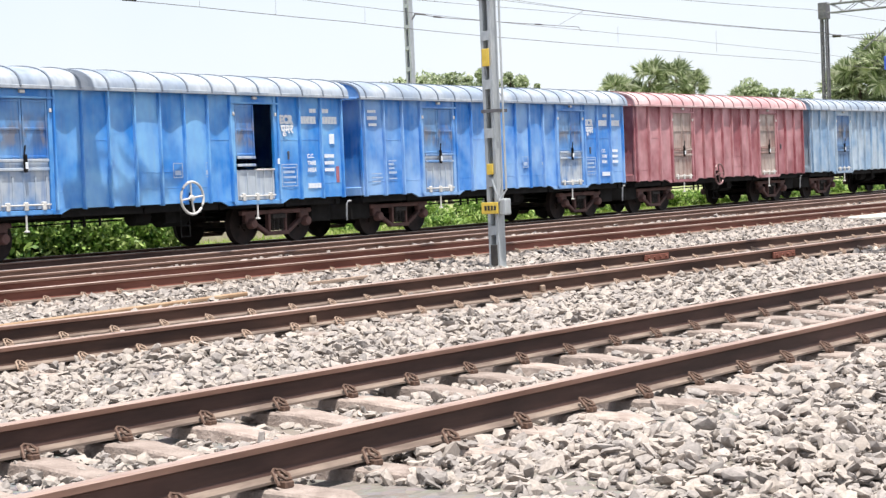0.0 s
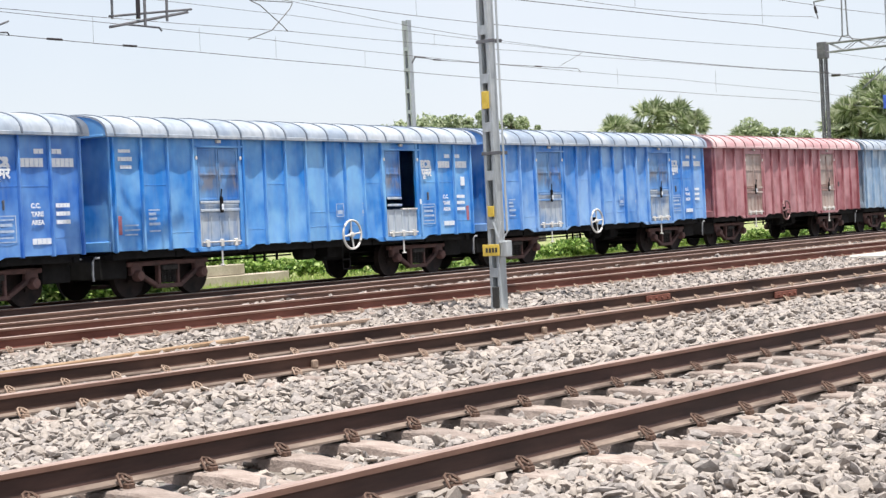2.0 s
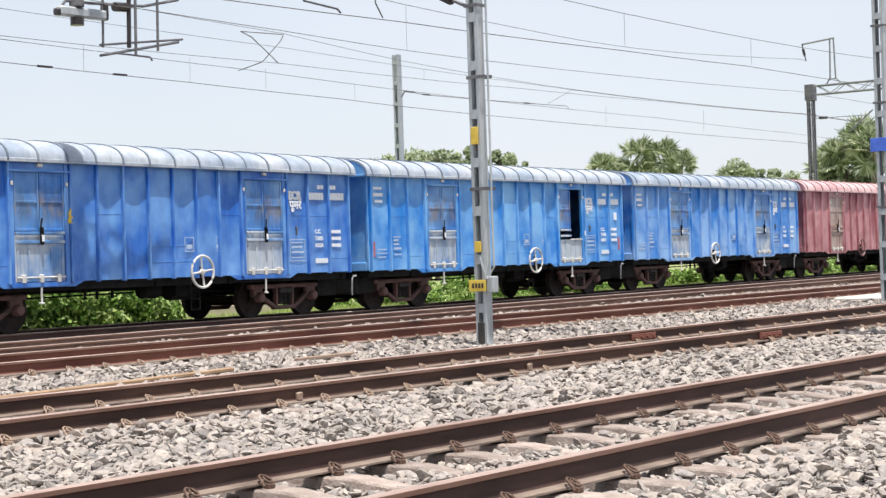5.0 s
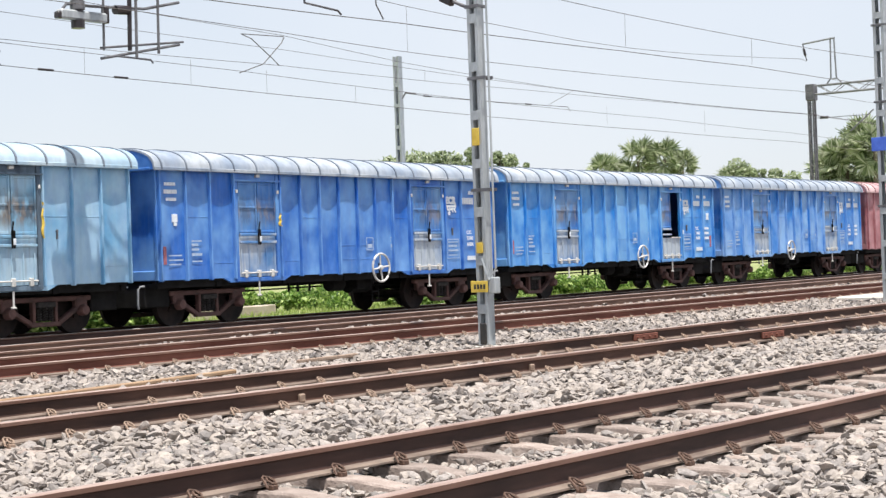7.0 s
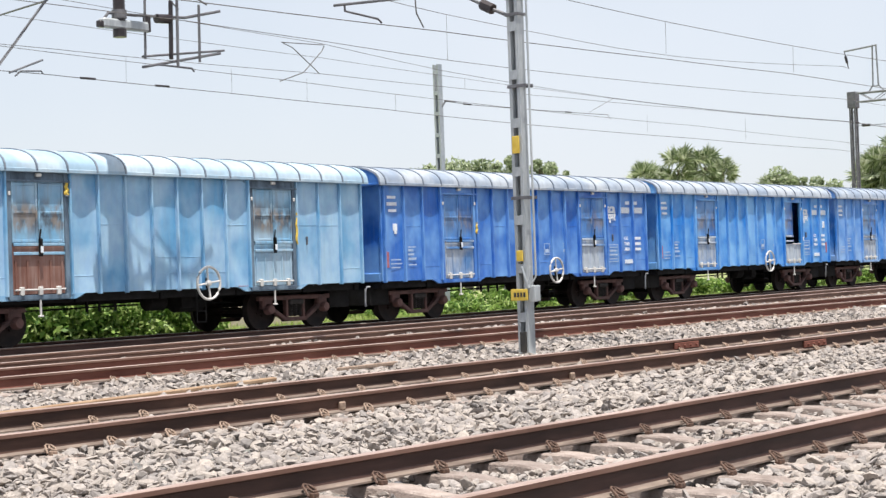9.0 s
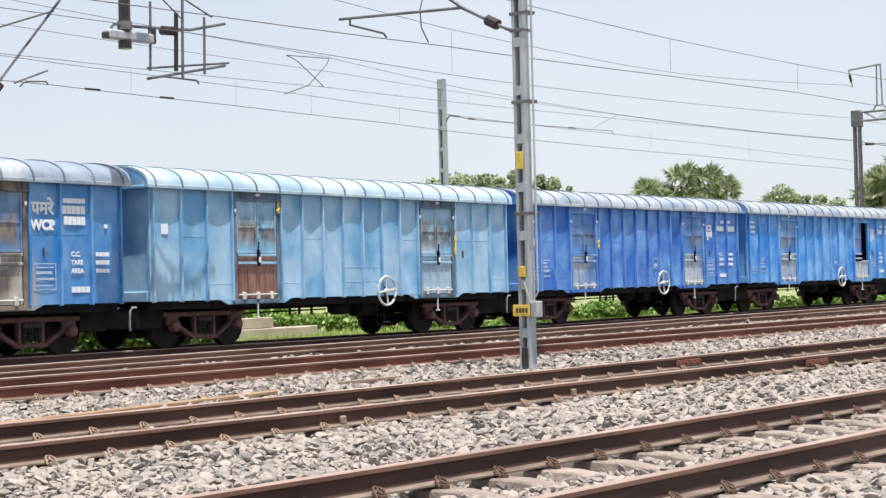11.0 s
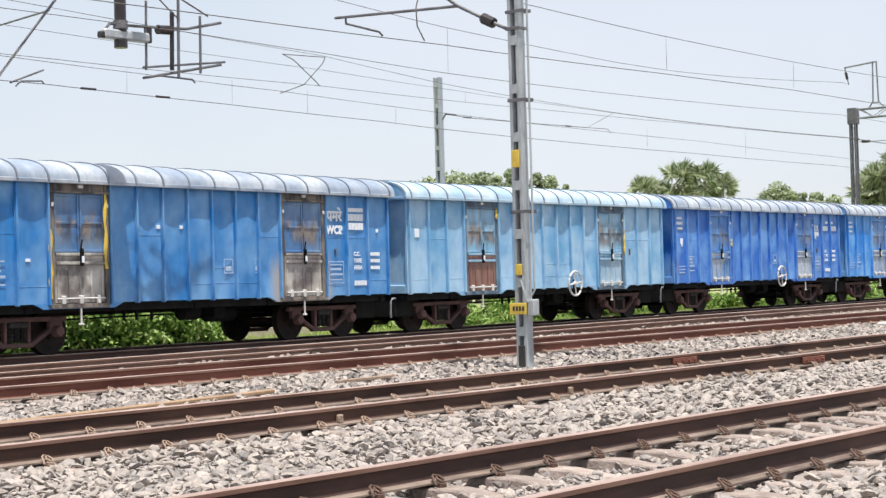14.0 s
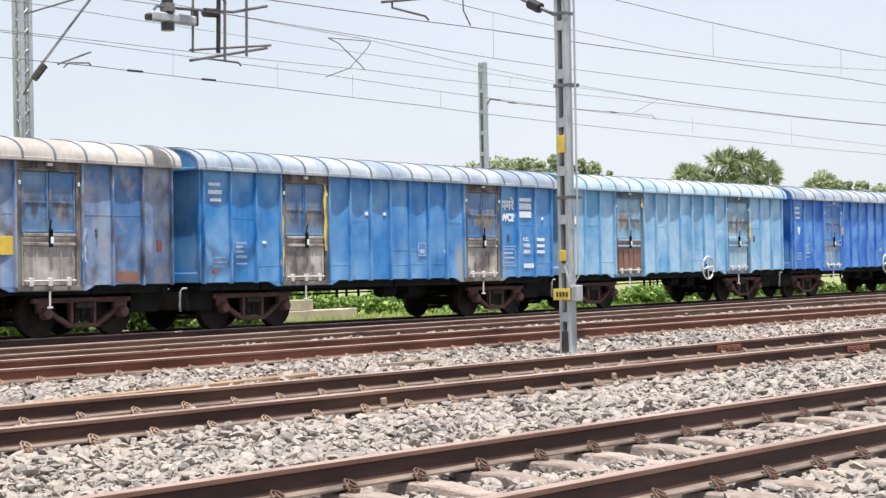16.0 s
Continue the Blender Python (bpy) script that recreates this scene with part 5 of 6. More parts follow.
def lattice(at, height, wide, label, mat, post=0.04):
    m = thing("lattice_mast", label, "railway mast", "masts of the overhead line", at=at)
    h = wide / 2
    for x in (-h, h):
        for y in (-h, h):
            part("corner_post", Shape().box(x - post, x + post, y - post, y + post, 0, height, 0.005), mat, m)
    lace = Shape()
    for y in (-h, h):
        lace.tube([(-h, y, 0), (h, y, wide)], 0.018, 5)
    for x in (-h, h):
        lace.tube([(x, -h, wide), (x, h, 0)], 0.018, 5)
    lm = lace.mesh("lacing_bar", mat)
    k = 0
    while (k + 1) * wide <= height:
        part("lacing_bar", lm, None, m, at=Matrix.Translation((0, 0, k * wide)) @ Matrix.Rotation(math.pi * (k % 2), 4, "Z"))
        k += 1
    part("footing", Shape().box(-0.5, 0.5, -0.5, 0.5, -0.4, 0.06, 0.05), M_CONCRETE, m)
    return m


left = lattice(pose(25.82, 36.03, -0.45, 0, 0, 2), 9.95, 0.26, "pale grey lattice mast behind the goods train", M_STEEL, 0.055)
portal = lattice(pose(81.9, 38.2, -0.45, 0, 0, 2), 9.3, 0.27, "dark lattice portal mast with a grey boom", M_DARKSTEEL)
part("head_box", Shape().box(-0.24, 0.26, -0.24, 0.24, 9.25, 10.1, 0.02), M_DARKSTEEL, portal)
boom = Shape()
# the boom reaches over the tracks towards the near side
for dz in (9.55, 10.0):
    for dx in (-0.2, 0.2):
        boom.tube([(dx, -0.3, dz), (dx + 0.5, -26.0, dz + 0.15)], 0.045, 6)
for k in range(34):
    y0, y1 = -0.4 - 0.75 * k, -1.15 - 0.75 * k
    for dx in (-0.2, 0.2):
        a, b = ((9.55, 10.0) if k % 2 else (10.0, 9.55))
        q = 0.5 * k / 34
        boom.tube([(dx + q, y0, a + q * 0.3), (dx + q, y1, b + q * 0.3)], 0.022, 5)
part("boom", boom, M_MIDSTEEL, portal, "grey lattice boom")
part("upright_arm", Shape().tube([(0, -1.75, 9.98), (0, -1.42, 10.35), (0, -1.36, 12.45)], 0.045, 8).tube([(0, -0.85, 9.98), (0, -1.12, 10.35), (0, -1.16, 12.45)], 0.045, 8).tube([(0, -1.45, 10.3), (0, -1.1, 10.3)], 0.035, 6).tube([(0, -1.40, 12.42), (0, 0.40, 12.26)], 0.05, 6), M_MIDSTEEL, portal, "grey double upright with a short arm")
part("hanging_insulator", Shape().tube([(0, 0.38, 12.28), (0, 0.34, 12.05), (0, 0.18, 11.35)], 0.028, 6).tube([(0, 0.33, 12.0), (0, 0.25, 11.65)], 0.075, 8), M_INSUL, portal)
part("diagonal_arm", Shape().tube([(0.2, -2.0, 7.5), (0.3, -3.25, 8.55)], 0.045, 6), M_MIDSTEEL, portal)
part("stay_wire", Shape().tube([(0.1, -0.15, 8.32), (0.1, -3.0, 8.28)], 0.018, 5), M_MIDSTEEL, portal)
part("stay_insulator", Shape().tube([(0.1, -0.4, 8.32), (0.1, -0.85, 8.315)], 0.07, 8), M_INSUL, portal)
portal_foot = lattice(pose(82.6, 12.2, -0.3, 0, 0, 2), 9.9, 0.40, "dark lattice portal mast on the near side of the yard", M_DARKSTEEL)

# portal boom over the train, from the left lattice mast to one by the second track, and its drop tube
cross = thing("portal_boom", "galvanised boom over the tracks with a dark drop tube", "railway portal", at=pose(22.33, 8.2, 9.45))
bm_ = Shape()
for dx in (-0.12, 0.12):
    for dz in (0.05, 0.5):
        bm_.box(dx - 0.03, dx + 0.03, -0.3, 28.4, dz - 0.04, dz + 0.04, 0.008)
for k in range(38):
    a, b = ((0.05, 0.5) if k % 2 else (0.5, 0.05))
    for dx in (-0.12, 0.12):
        bm_.tube([(dx, 0.74 * k, a), (dx, 0.74 * (k + 1), b)], 0.025, 5)
    bm_.tube([(-0.12, 0.74 * k, 0.5), (0.12, 0.74 * (k + 1), 0.5)], 0.025, 5)
    bm_.tube([(0.12, 0.74 * k, 0.05), (-0.12, 0.74 * (k + 1), 0.05)], 0.025, 5)
bm_.box(-0.10, 0.10, -0.25, 28.3, 0.11, 0.44, 0.01)
part("boom", bm_, M_STEEL, cross)
HANG = Matrix.Translation((0, 18.047, -9.45)) @ Matrix.Translation((0, 0, 1.284 * (1 - 1.1505))) @ Matrix.Scale(1.1505, 4)
DX, DY, DZ = 0.0, 0.0, 0.0
part("drop_tube", Shape().tube([(DX, DY, 5.80 + DZ), (DX, DY, 8.10)], 0.105, 14), M_INSUL, cross, "dark hanging tube", at=HANG)
part("drop_collar", Shape().tube([(DX, DY, 5.85 + DZ), (DX, DY, 6.0 + DZ)], 0.13, 14), M_DARKSTEEL, cross, at=HANG)
part("clamp_plate", Shape().box(DX - 0.42, DX + 0.62, DY - 0.09, DY + 0.09, 5.66 + DZ, 5.83 + DZ, 0.03), M_STEEL, cross, "grey clamp plate", at=HANG)
part("clamp_plate_end", Shape().box(DX - 0.48, DX - 0.36, DY - 0.07, DY + 0.07, 5.66 + DZ, 5.78 + DZ, 0.02), M_INSUL, cross, at=HANG)
part("clamp_plate_end", Shape().box(DX + 0.58, DX + 0.68, DY - 0.07, DY + 0.07, 5.66 + DZ, 5.96 + DZ, 0.02), M_INSUL, cross, at=HANG)
part("tube_end", Shape().tube([(DX, DY, 5.52 + DZ), (DX, DY, 5.66 + DZ)], 0.12, 14), M_INSUL, cross, at=HANG)
part("insulator", Shape().tube([(DX + 0.86, DY, 5.93 + DZ), (DX + 1.18, DY + 0.01, 5.95 + DZ)], 0.085, 10), M_INSUL, cross, at=HANG)
for name, pts, r, mt in (
        ("support_tube", [(DX - 0.4, DY, 5.75 + DZ), (DX - 0.25, DY, 5.93 + DZ), (DX + 0.3, DY, 5.94 + DZ), (DX + 1.6, DY + 0.05, 6.02 + DZ), (DX + 2.55, DY + 0.13, 6.24 + DZ)], 0.028, M_DARKSTEEL),
        ("hanger", [(DX + 0.60, DY, 6.42 + DZ), (DX + 0.57, DY, 5.18 + DZ)], 0.024, M_DARKSTEEL),
        ("hanger", [(DX + 1.21, DY, 6.28 + DZ), (DX + 1.18, DY, 5.22 + DZ)], 0.042, M_INSUL),
        ("hanger", [(DX + 1.37, DY, 6.60 + DZ), (DX + 1.34, DY, 5.10 + DZ)], 0.028, M_DARKSTEEL),
        ("hanger", [(DX + 1.90, DY, 6.28 + DZ), (DX + 1.88, DY, 5.22 + DZ)], 0.026, M_DARKSTEEL),
        ("steady_arm", [(DX + 0.50, DY, 5.22 + DZ), (DX + 2.6, DY + 0.1, 5.50 + DZ)], 0.022, M_DARKSTEEL),
        ("steady_arm", [(DX + 0.50, DY, 5.03 + DZ), (DX + 2.5, DY + 0.1, 5.44 + DZ)], 0.026, M_DARKSTEEL),
        ("steady_arm", [(DX + 0.85, DY, 5.10 + DZ), (DX + 1.72, DY + 0.05, 5.10 + DZ), (DX + 1.78, DY + 0.05, 5.04 + DZ)], 0.018, M_DARKSTEEL),
        ("tie_wire", [(DX + 0.3, DY, 6.9 + DZ), (DX + 1.4, DY, 6.15 + DZ)], 0.014, M_WIRE),
        ("tie_wire", [(DX + 0.9, DY, 7.0 + DZ), (DX + 1.25, DY, 6.62 + DZ), (DX + 2.1, DY, 6.3 + DZ)], 0.016, M_WIRE)):
    part(name, Shape().tube(pts, r, 7), mt, cross, at=HANG)
lattice(pose(22.33, 8.2, -0.3, 0, 0, 2), 9.75, 0.36, "pale grey lattice mast between the near tracks", M_STEEL)
lattice(pose(22.33, 36.3, -0.5, 0, 0, 2), 9.95, 0.36, "pale grey lattice mast at the far end of the boom", M_STEEL)

# bracket of the near mast over the third track
arm = thing("cantilever_bracket", "dark tubular overhead-line bracket with a brown insulator", "overhead bracket", at=pose(20.1, 14.7, 0))
for name, pts, r, mt in (
        ("insulator", [(0, 0.42, 5.12), (0, 0.62, 5.22)], 0.085, M_INSUL),
        ("strut_tube", [(0, 0.12, 4.98), (0, 0.42, 5.12), (0, 1.09, 5.46), (-0.05, 2.6, 6.5), (-0.05, 2.9, 6.7)], 0.028, M_DARKSTEEL),
        ("register_tube", [(0, 1.09, 5.46), (-0.15, 3.50, 5.55)], 0.024, M_DARKSTEEL),
        ("drop_bracket", [(-0.12, 3.30, 5.54), (-0.12, 3.30, 5.43)], 0.018, M_DARKSTEEL),
        ("steady_arm", [(-0.12, 3.30, 5.44), (0.55, 3.18, 5.36), (0.62, 3.17, 5.30)], 0.018, M_DARKSTEEL),
        ("top_tie", [(0, 0.10, 6.9), (-0.05, 2.7, 6.62)], 0.024, M_DARKSTEEL),
        ("jumper", [(1.62, 3.17, 6.2), (1.50, 3.17, 5.85), (1.52, 3.17, 5.55), (1.70, 3.17, 5.32)], 0.012, M_WIRE)):
    part(name, Shape().tube(pts, r, 7), mt, arm)

# bracket of the left lattice mast over the train's track
arm2 = thing("cantilever_bracket", "dark tubular bracket with insulator over the train's track", "overhead bracket", at=pose(0, 0, 0))
for name, pts, r, mt in (
        ("strut_tube", [(25.6, 35.7, 5.83), (21.1, 29.1, 5.40), (22.85, 28.95, 7.55)], 0.030, M_DARKSTEEL),
        ("insulator", [(21.02, 28.95, 5.31), (21.26, 28.92, 5.60)], 0.075, M_INSUL),
        ("register_tube", [(21.6, 28.93, 5.66), (22.5, 28.97, 6.0)], 0.022, M_DARKSTEEL),
        ("steady_arm", [(21.75, 28.94, 5.60), (21.9, 28.94, 5.72), (22.45, 28.97, 5.76), (22.5, 28.97, 5.70)], 0.018, M_DARKSTEEL),
        ("top_tie", [(25.7, 35.7, 7.9), (22.7, 29.0, 7.3)], 0.022, M_DARKSTEEL)):
    part(name, Shape().tube(pts, r, 7), mt, arm2)


# ---- overhead line: wires ----
def wire(label, y, rows, skew=False, r=0.008, name="overhead_wire"):
    """rows: (x, z) knots; the wire sags softly from knot to knot."""
    xs = np.array([p[0] for p in rows], float)
    zs = np.array([p[1] for p in rows], float)
    pts = []
    for a, b, za, zb in zip(xs, xs[1:], zs, zs[1:]):
        n = max(3, int((b - a) / 5))
        for k in range(n):
            u = k / n
            pts.append((a + (b - a) * u, y + (SKEW * (a + (b - a) * u - 35) if skew else 0), za + (zb - za) * u - 0.0009 * (b - a) ** 1.3 * 4 * u * (1 - u)))
    pts.append((xs[-1], y + (SKEW * (xs[-1] - 35) if skew else 0), zs[-1]))
    return solid(name, Shape().tube(pts, r * 0.88, 5), M_WIRE, label, "overhead wire", "overhead wires")


WIRES = [
    ("contact wire over the third track", 17.87, [(-40, 5.25), (16.57, 5.235), (22.24, 5.295), (25.9, 5.315), (29.4, 5.36), (34.96, 5.425), (60, 5.48), (160, 5.5)], False, 0.009),
    ("catenary wire over the third track", 17.87, [(-40, 6.7), (20, 6.5), (24.8, 6.262), (29.45, 6.135), (35, 6.08), (40, 6.10), (60, 6.6), (160, 6.7)], False, 0.008),
    ("catenary wire over the track before the train", 23.6, [(-40, 7.6), (25.2, 7.09), (29.0, 6.92), (34.1, 6.83), (36.9, 6.80), (40.0, 6.84), (43.5, 6.97), (51.4, 7.43)], True, 0.008),
    ("contact wire over the track before the train", 23.6, [(-40, 6.1), (21.1, 5.97), (24.9, 5.94), (29, 5.89), (32.8, 5.915), (41.3, 6.07), (51.4, 6.356), (160, 7.6)], True, 0.008),
    ("upper wire over the goods train", 29.6, [(-40, 7.9), (21.5, 7.40), (31.8, 7.148), (36.9, 6.845), (40.2, 6.745), (46.6, 6.635), (52.6, 6.635), (66, 6.83), (160, 7.6)], True, 0.008),
    ("second catenary wire over the goods train", 29.6, [(-40, 6.95), (21.3, 6.86), (28.7, 6.79), (31.8, 6.78), (36.9, 6.70), (43.4, 6.64), (52.6, 6.62), (66, 6.81), (160, 7.5)], True, 0.007),
    ("catenary wire over the goods train", 29.6, [(-40, 6.3), (22.8, 6.26), (25.3, 6.27), (31.7, 6.365), (36.9, 6.38), (43.4, 6.46), (52.6, 6.59), (66, 6.80), (160, 7.4)], True, 0.008),
    ("feeder wire over the goods train", 29.6, [(-40, 6.3), (21.3, 6.205), (25.3, 6.155), (30.3, 6.11), (36.5, 6.01), (46.2, 5.97), (52.6, 5.99), (64.7, 5.94), (160, 6.1)], True, 0.008),
    ("contact wire over the goods train", 29.6, [(-40, 5.75), (22.5, 5.70), (28.2, 5.65), (34.2, 5.595), (36.9, 5.545), (43.4, 5.51), (52.1, 5.53), (64.7, 5.58), (160, 5.7)], True, 0.010),
    ("wire carried by the back masts", 34.5, [(43.6, 6.82), (44.9, 6.765), (51.4, 6.85), (54.3, 6.905), (54.5, 6.75)], True, 0.014),
    ("slack wire from the back mast", 34.5, [(52.9, 6.92), (54.8, 7.57)], True, 0.010),
]
for w_ in WIRES:
    wire(*w_)


def droppers():
    for x, y, z0, z1, skew in ((29.6, 17.87, 5.47, 6.14, False), (35.2, 17.87, 5.48, 6.09, False), (24.4, 17.87, 5.36, 6.28, False), (28.33, 29.27, 5.65, 6.25, False), (24.9, 29.1, 5.68, 6.25, False), (38.1, 29.76, 6.37, 6.70, False), (31.1, 29.40, 5.63, 6.2, False),
                               (34.8, 29.6, 5.61, 6.05, False), (48.8, 30.3, 5.64, 6.2, False), (56.4, 30.7, 5.65, 6.45, False), (29.25, 23.31, 5.89, 6.92, False)):
        solid("dropper", Shape().tube([(x, y, z0), (x + 0.01, y, z1)], 0.0045, 4), M_WIRE, "thin dropper wire between contact and catenary wire", "overhead wire", "droppers")
    solid("cross_jumper", Shape().tube([(30.2, 29.36, 7.05), (30.6, 29.38, 6.95), (31.4, 29.42, 6.5), (31.62, 29.43, 6.36)], 0.013, 5), M_WIRE, "bent jumper wire between two overhead wires", "overhead wire", "jumpers")
    solid("cross_jumper", Shape().tube([(31.85, 29.44, 7.1), (31.75, 29.44, 6.95), (31.0, 29.4, 6.35), (30.08, 29.35, 6.06)], 0.013, 5), M_WIRE, "bent jumper wire between two overhead wires", "overhead wire", "jumpers")
    solid("cross_jumper", Shape().tube([(30.2, 29.36, 7.05), (31.85, 29.44, 7.12)], 0.012, 5), M_WIRE, "short jumper wire joining two bent jumpers", "overhead wire", "jumpers")
    for x, y, z, sk in ((23.54, 29.02, 5.69, 0), (25.8, 29.14, 5.672, 0), (44.7, 34.99, 6.77, 0), (51.2, 35.32, 6.85, 0), (67.0, 31.2, 6.83, 0)):
        solid("line_insulator", Shape().tube([(x, y, z), (x + 0.42, y + 0.02, z + 0.004)], 0.027, 8), M_INSUL, "dark insulator in an overhead wire", "insulator", "line insulators")


droppers()
solid("overhead_wire", Shape().tube([(51.4, 24.43, 7.43), (66.0, 31.2, 9.15), (81.9, 38.38, 10.9)], 0.012, 5), M_WIRE, "end of a catenary wire held by the portal", "overhead wire", "overhead wires")


# ---- plants beyond the far track ----
def leaf_cloud(rng, centres, radii, n, size):
    """Leaves thrown over the shells of many clumps: two-triangle folded blades."""
    idx = rng.integers(0, len(centres), n)
    d = rng.normal(size=(n, 3))
    d /= np.linalg.norm(d, axis=1)[:, None]
    rad = radii[idx] * rng.uniform(0.55, 1.05, n) ** 0.6
    p = centres[idx] + d * rad[:, None] * np.array([1, 1, 0.8])
    a = rng.normal(size=(n, 3))
    a /= np.linalg.norm(a, axis=1)[:, None]
    b = np.cross(a, rng.normal(size=(n, 3)))
    b /= np.linalg.norm(b, axis=1)[:, None]
    s = (size * rng.uniform(0.6, 1.4, n))[:, None]
    v = np.stack([p - a * s, p + b * s * 0.45, p + a * s, p - b * s * 0.45], 1)
    return v.reshape(-1, 3), np.arange(4 * n).reshape(-1, 4)


def broadleaf(at, height, spread, seed, label, leaves=9000, size=0.22, mat=M_LEAF, name="tree"):
    rng = np.random.default_rng(seed)
    root = thing(name, label, "tree", "trees beyond the railway", at=at)
    trunk = Shape().tube([(0, 0, -0.3), (0.1, 0.05, height * 0.25), (0.0, 0.2, height * 0.5), (0.2, 0.1, height * 0.8)], 0.035 * height, 9, r1=0.008 * height)
    cs, rs = [], []
    for k in range(46):
        a = rng.uniform(0, 2 * np.pi)
        r = spread * rng.uniform(0.15, 1.0) ** 0.7
        z = height * (0.95 - 0.45 * (r / spread) ** 1.5 * rng.uniform(0.4, 1.1)) - rng.uniform(0, 0.18) * height
        c = np.array([r * math.cos(a), r * math.sin(a), z])
        cs.append(c)
        rs.append(spread * rng.choice((0.10, 0.14, 0.2, 0.27)) * rng.uniform(0.8, 1.2))
        if k % 3 == 0:
            h0 = height * rng.uniform(0.25, 0.5)
            trunk.tube([(0, 0.1, h0), tuple(c * 0.5 + np.array([0, 0, (h0 + 0.1) * 0.5])), tuple(c)], 0.012 * height, 6, r1=0.003 * height)
    part("trunk", trunk, M_BARK, root, smooth=True)
    v, f = leaf_cloud(rng, np.array(cs), np.array(rs), leaves, size)
    crown = new("crown", loose("crown", v, f, mat))
    crown.parent = root
    tagged(crown, kind="stuff")
    return root


def fan_palm(at, height, crown_r, seed, label):
    """A palmyra: ringed trunk and a round head of stiff fan leaves, the lowest dry and hanging."""
    rng = np.random.default_rng(seed)
    root = thing("fan_palm", label, "palm tree", "trees beyond the railway", at=at)
    part("trunk", Shape().tube([(0, 0, -0.3), (0.12, 0, height * 0.3), (0.05, 0.1, height * 0.6), (0.0, 0.05, height)], 0.30, 10, r1=0.2), M_BARK, root, smooth=True)
    V, F, k = [], [], 0
    for i in range(34):
        a = rng.uniform(0, 2 * np.pi)
        el = rng.uniform(-0.9, 1.35)
        d = np.array([math.cos(a) * math.cos(el), math.sin(a) * math.cos(el), math.sin(el)])
        side = np.cross(d, [0, 0, 1.0])
        side /= np.linalg.norm(side) + 1e-9
        roll = rng.uniform(-1.5, 1.5)
        side = side * math.cos(roll) + np.cross(d, side) * math.sin(roll)
        stem = crown_r * rng.uniform(0.45, 0.62)
        base = np.array([0, 0, height]) + d * stem
        up = np.cross(side, d)
        lean = up * rng.uniform(-0.35, 0.35)
        V += [np.array([0, 0, height]) - side * 0.03, np.array([0, 0, height]) + side * 0.03, base + side * 0.03, base - side * 0.03]
        F.append((k, k + 1, k + 2, k + 3))
        k += 4
        fan = crown_r * rng.uniform(0.45, 0.62)
        for j in range(17):
            th = math.radians(-118 + 236 * j / 16) + rng.uniform(-0.04, 0.04)
            q = d * math.cos(th) + side * math.sin(th)
            q = q + lean * 0.6 * abs(math.sin(th)) - np.array([0, 0, 0.22]) * abs(math.sin(th / 2)) * 0.5
            q /= np.linalg.norm(q)
            wv = np.cross(q, up)
            wv /= np.linalg.norm(wv) + 1e-9
            tip = base + q * fan * rng.uniform(0.75, 1.2) - np.array([0, 0, 0.08 * fan])
            m = base + q * fan * 0.55
            V += [base, m + wv * fan * 0.07 + up * 0.03, tip, m - wv * fan * 0.07 + up * 0.03]
            F.append((k, k + 1, k + 2, k + 3))
            k += 4
    crown = new("crown", loose("crown", np.array(V), np.array(F), M_FROND))
    crown.parent = root
    tagged(crown, kind="stuff")
    return root


def at_ground(x, y, turn=0.0):
    return pose(x, y, -0.5, 0, 0, turn)


for k, (x, y, h, r) in enumerate(((180.4, 107.6, 12.9, 3.0), (182.2, 104.9, 12.9, 2.9), (177.9, 111.4, 11.6, 2.6), (179.3, 109.9, 11.4, 2.2), (183.4, 103.2, 12.2, 2.2), (173.2, 79.3, 10.0, 2.5), (173.0, 77.8, 10.8, 2.8), (174.5, 75.5, 12.5, 3.2), (173.5, 77.0, 9.6, 3.0), (176.5, 80.0, 9.6, 2.4), (172.0, 73.0, 11.5, 3.2), (188.0, 99.0, 9.9, 2.0))):
    fan_palm(at_ground(x, y, 40 * k), h, r, 50 + k, "tall fan palm with stiff grey-green fronds beyond the railway")
for k, (x, y, h, r) in enumerate(((94.5, 75.0, 10.6, 3.2), (96.3, 72.3, 10.6, 2.6), (98.2, 69.6, 10.5, 1.8), (91.6, 77.4, 9.6, 2.4), (95.4, 73.7, 10.0, 2.6), (97.2, 71.2, 9.9, 2.2), (93.2, 76.0, 9.7, 2.6), (99.2, 68.6, 9.0, 1.4), (92.5, 76.7, 10.1, 3.2), (90.4, 78.4, 9.4, 2.2), (94.9, 74.4, 10.2, 3.0), (97.8, 70.6, 9.9, 2.2), (178.0, 110.6, 11.2, 2.4), (186.5, 96.0, 13.0, 4.0), (189.0, 92.5, 12.5, 3.6), (172.5, 78.7, 8.4, 2.8), (174.0, 74.5, 10.0, 3.8), (36.0, 51.0, 5.6, 1.6))):
    broadleaf(at_ground(x, y, 70 * k), h, r, 90 + k, "leafy green tree with an uneven crown beyond the railway", 6000 if x > 120 else 7000, 0.26 if x > 120 else 0.16)


def bush(at, wide, high, seed, n=2600):
    rng = np.random.default_rng(seed)
    m = 14
    cs = np.stack([rng.uniform(-wide, wide, m), rng.uniform(-0.8, 0.8, m), rng.uniform(0.1, 0.8, m) * high], 1)
    rs = rng.uniform(0.28, 0.5, m) * max(high, 0.6)
    v, f = leaf_cloud(rng, cs, rs, n, 0.095)
    v[:, 2] = np.maximum(v[:, 2], 0.0)
    return tagged(new("bush", loose("bush", v, f, M_BUSH)), "low leafy green bush beyond the far track", "bush", "bushes beyond the far track", kind="stuff"), at


rb = random.Random(5)


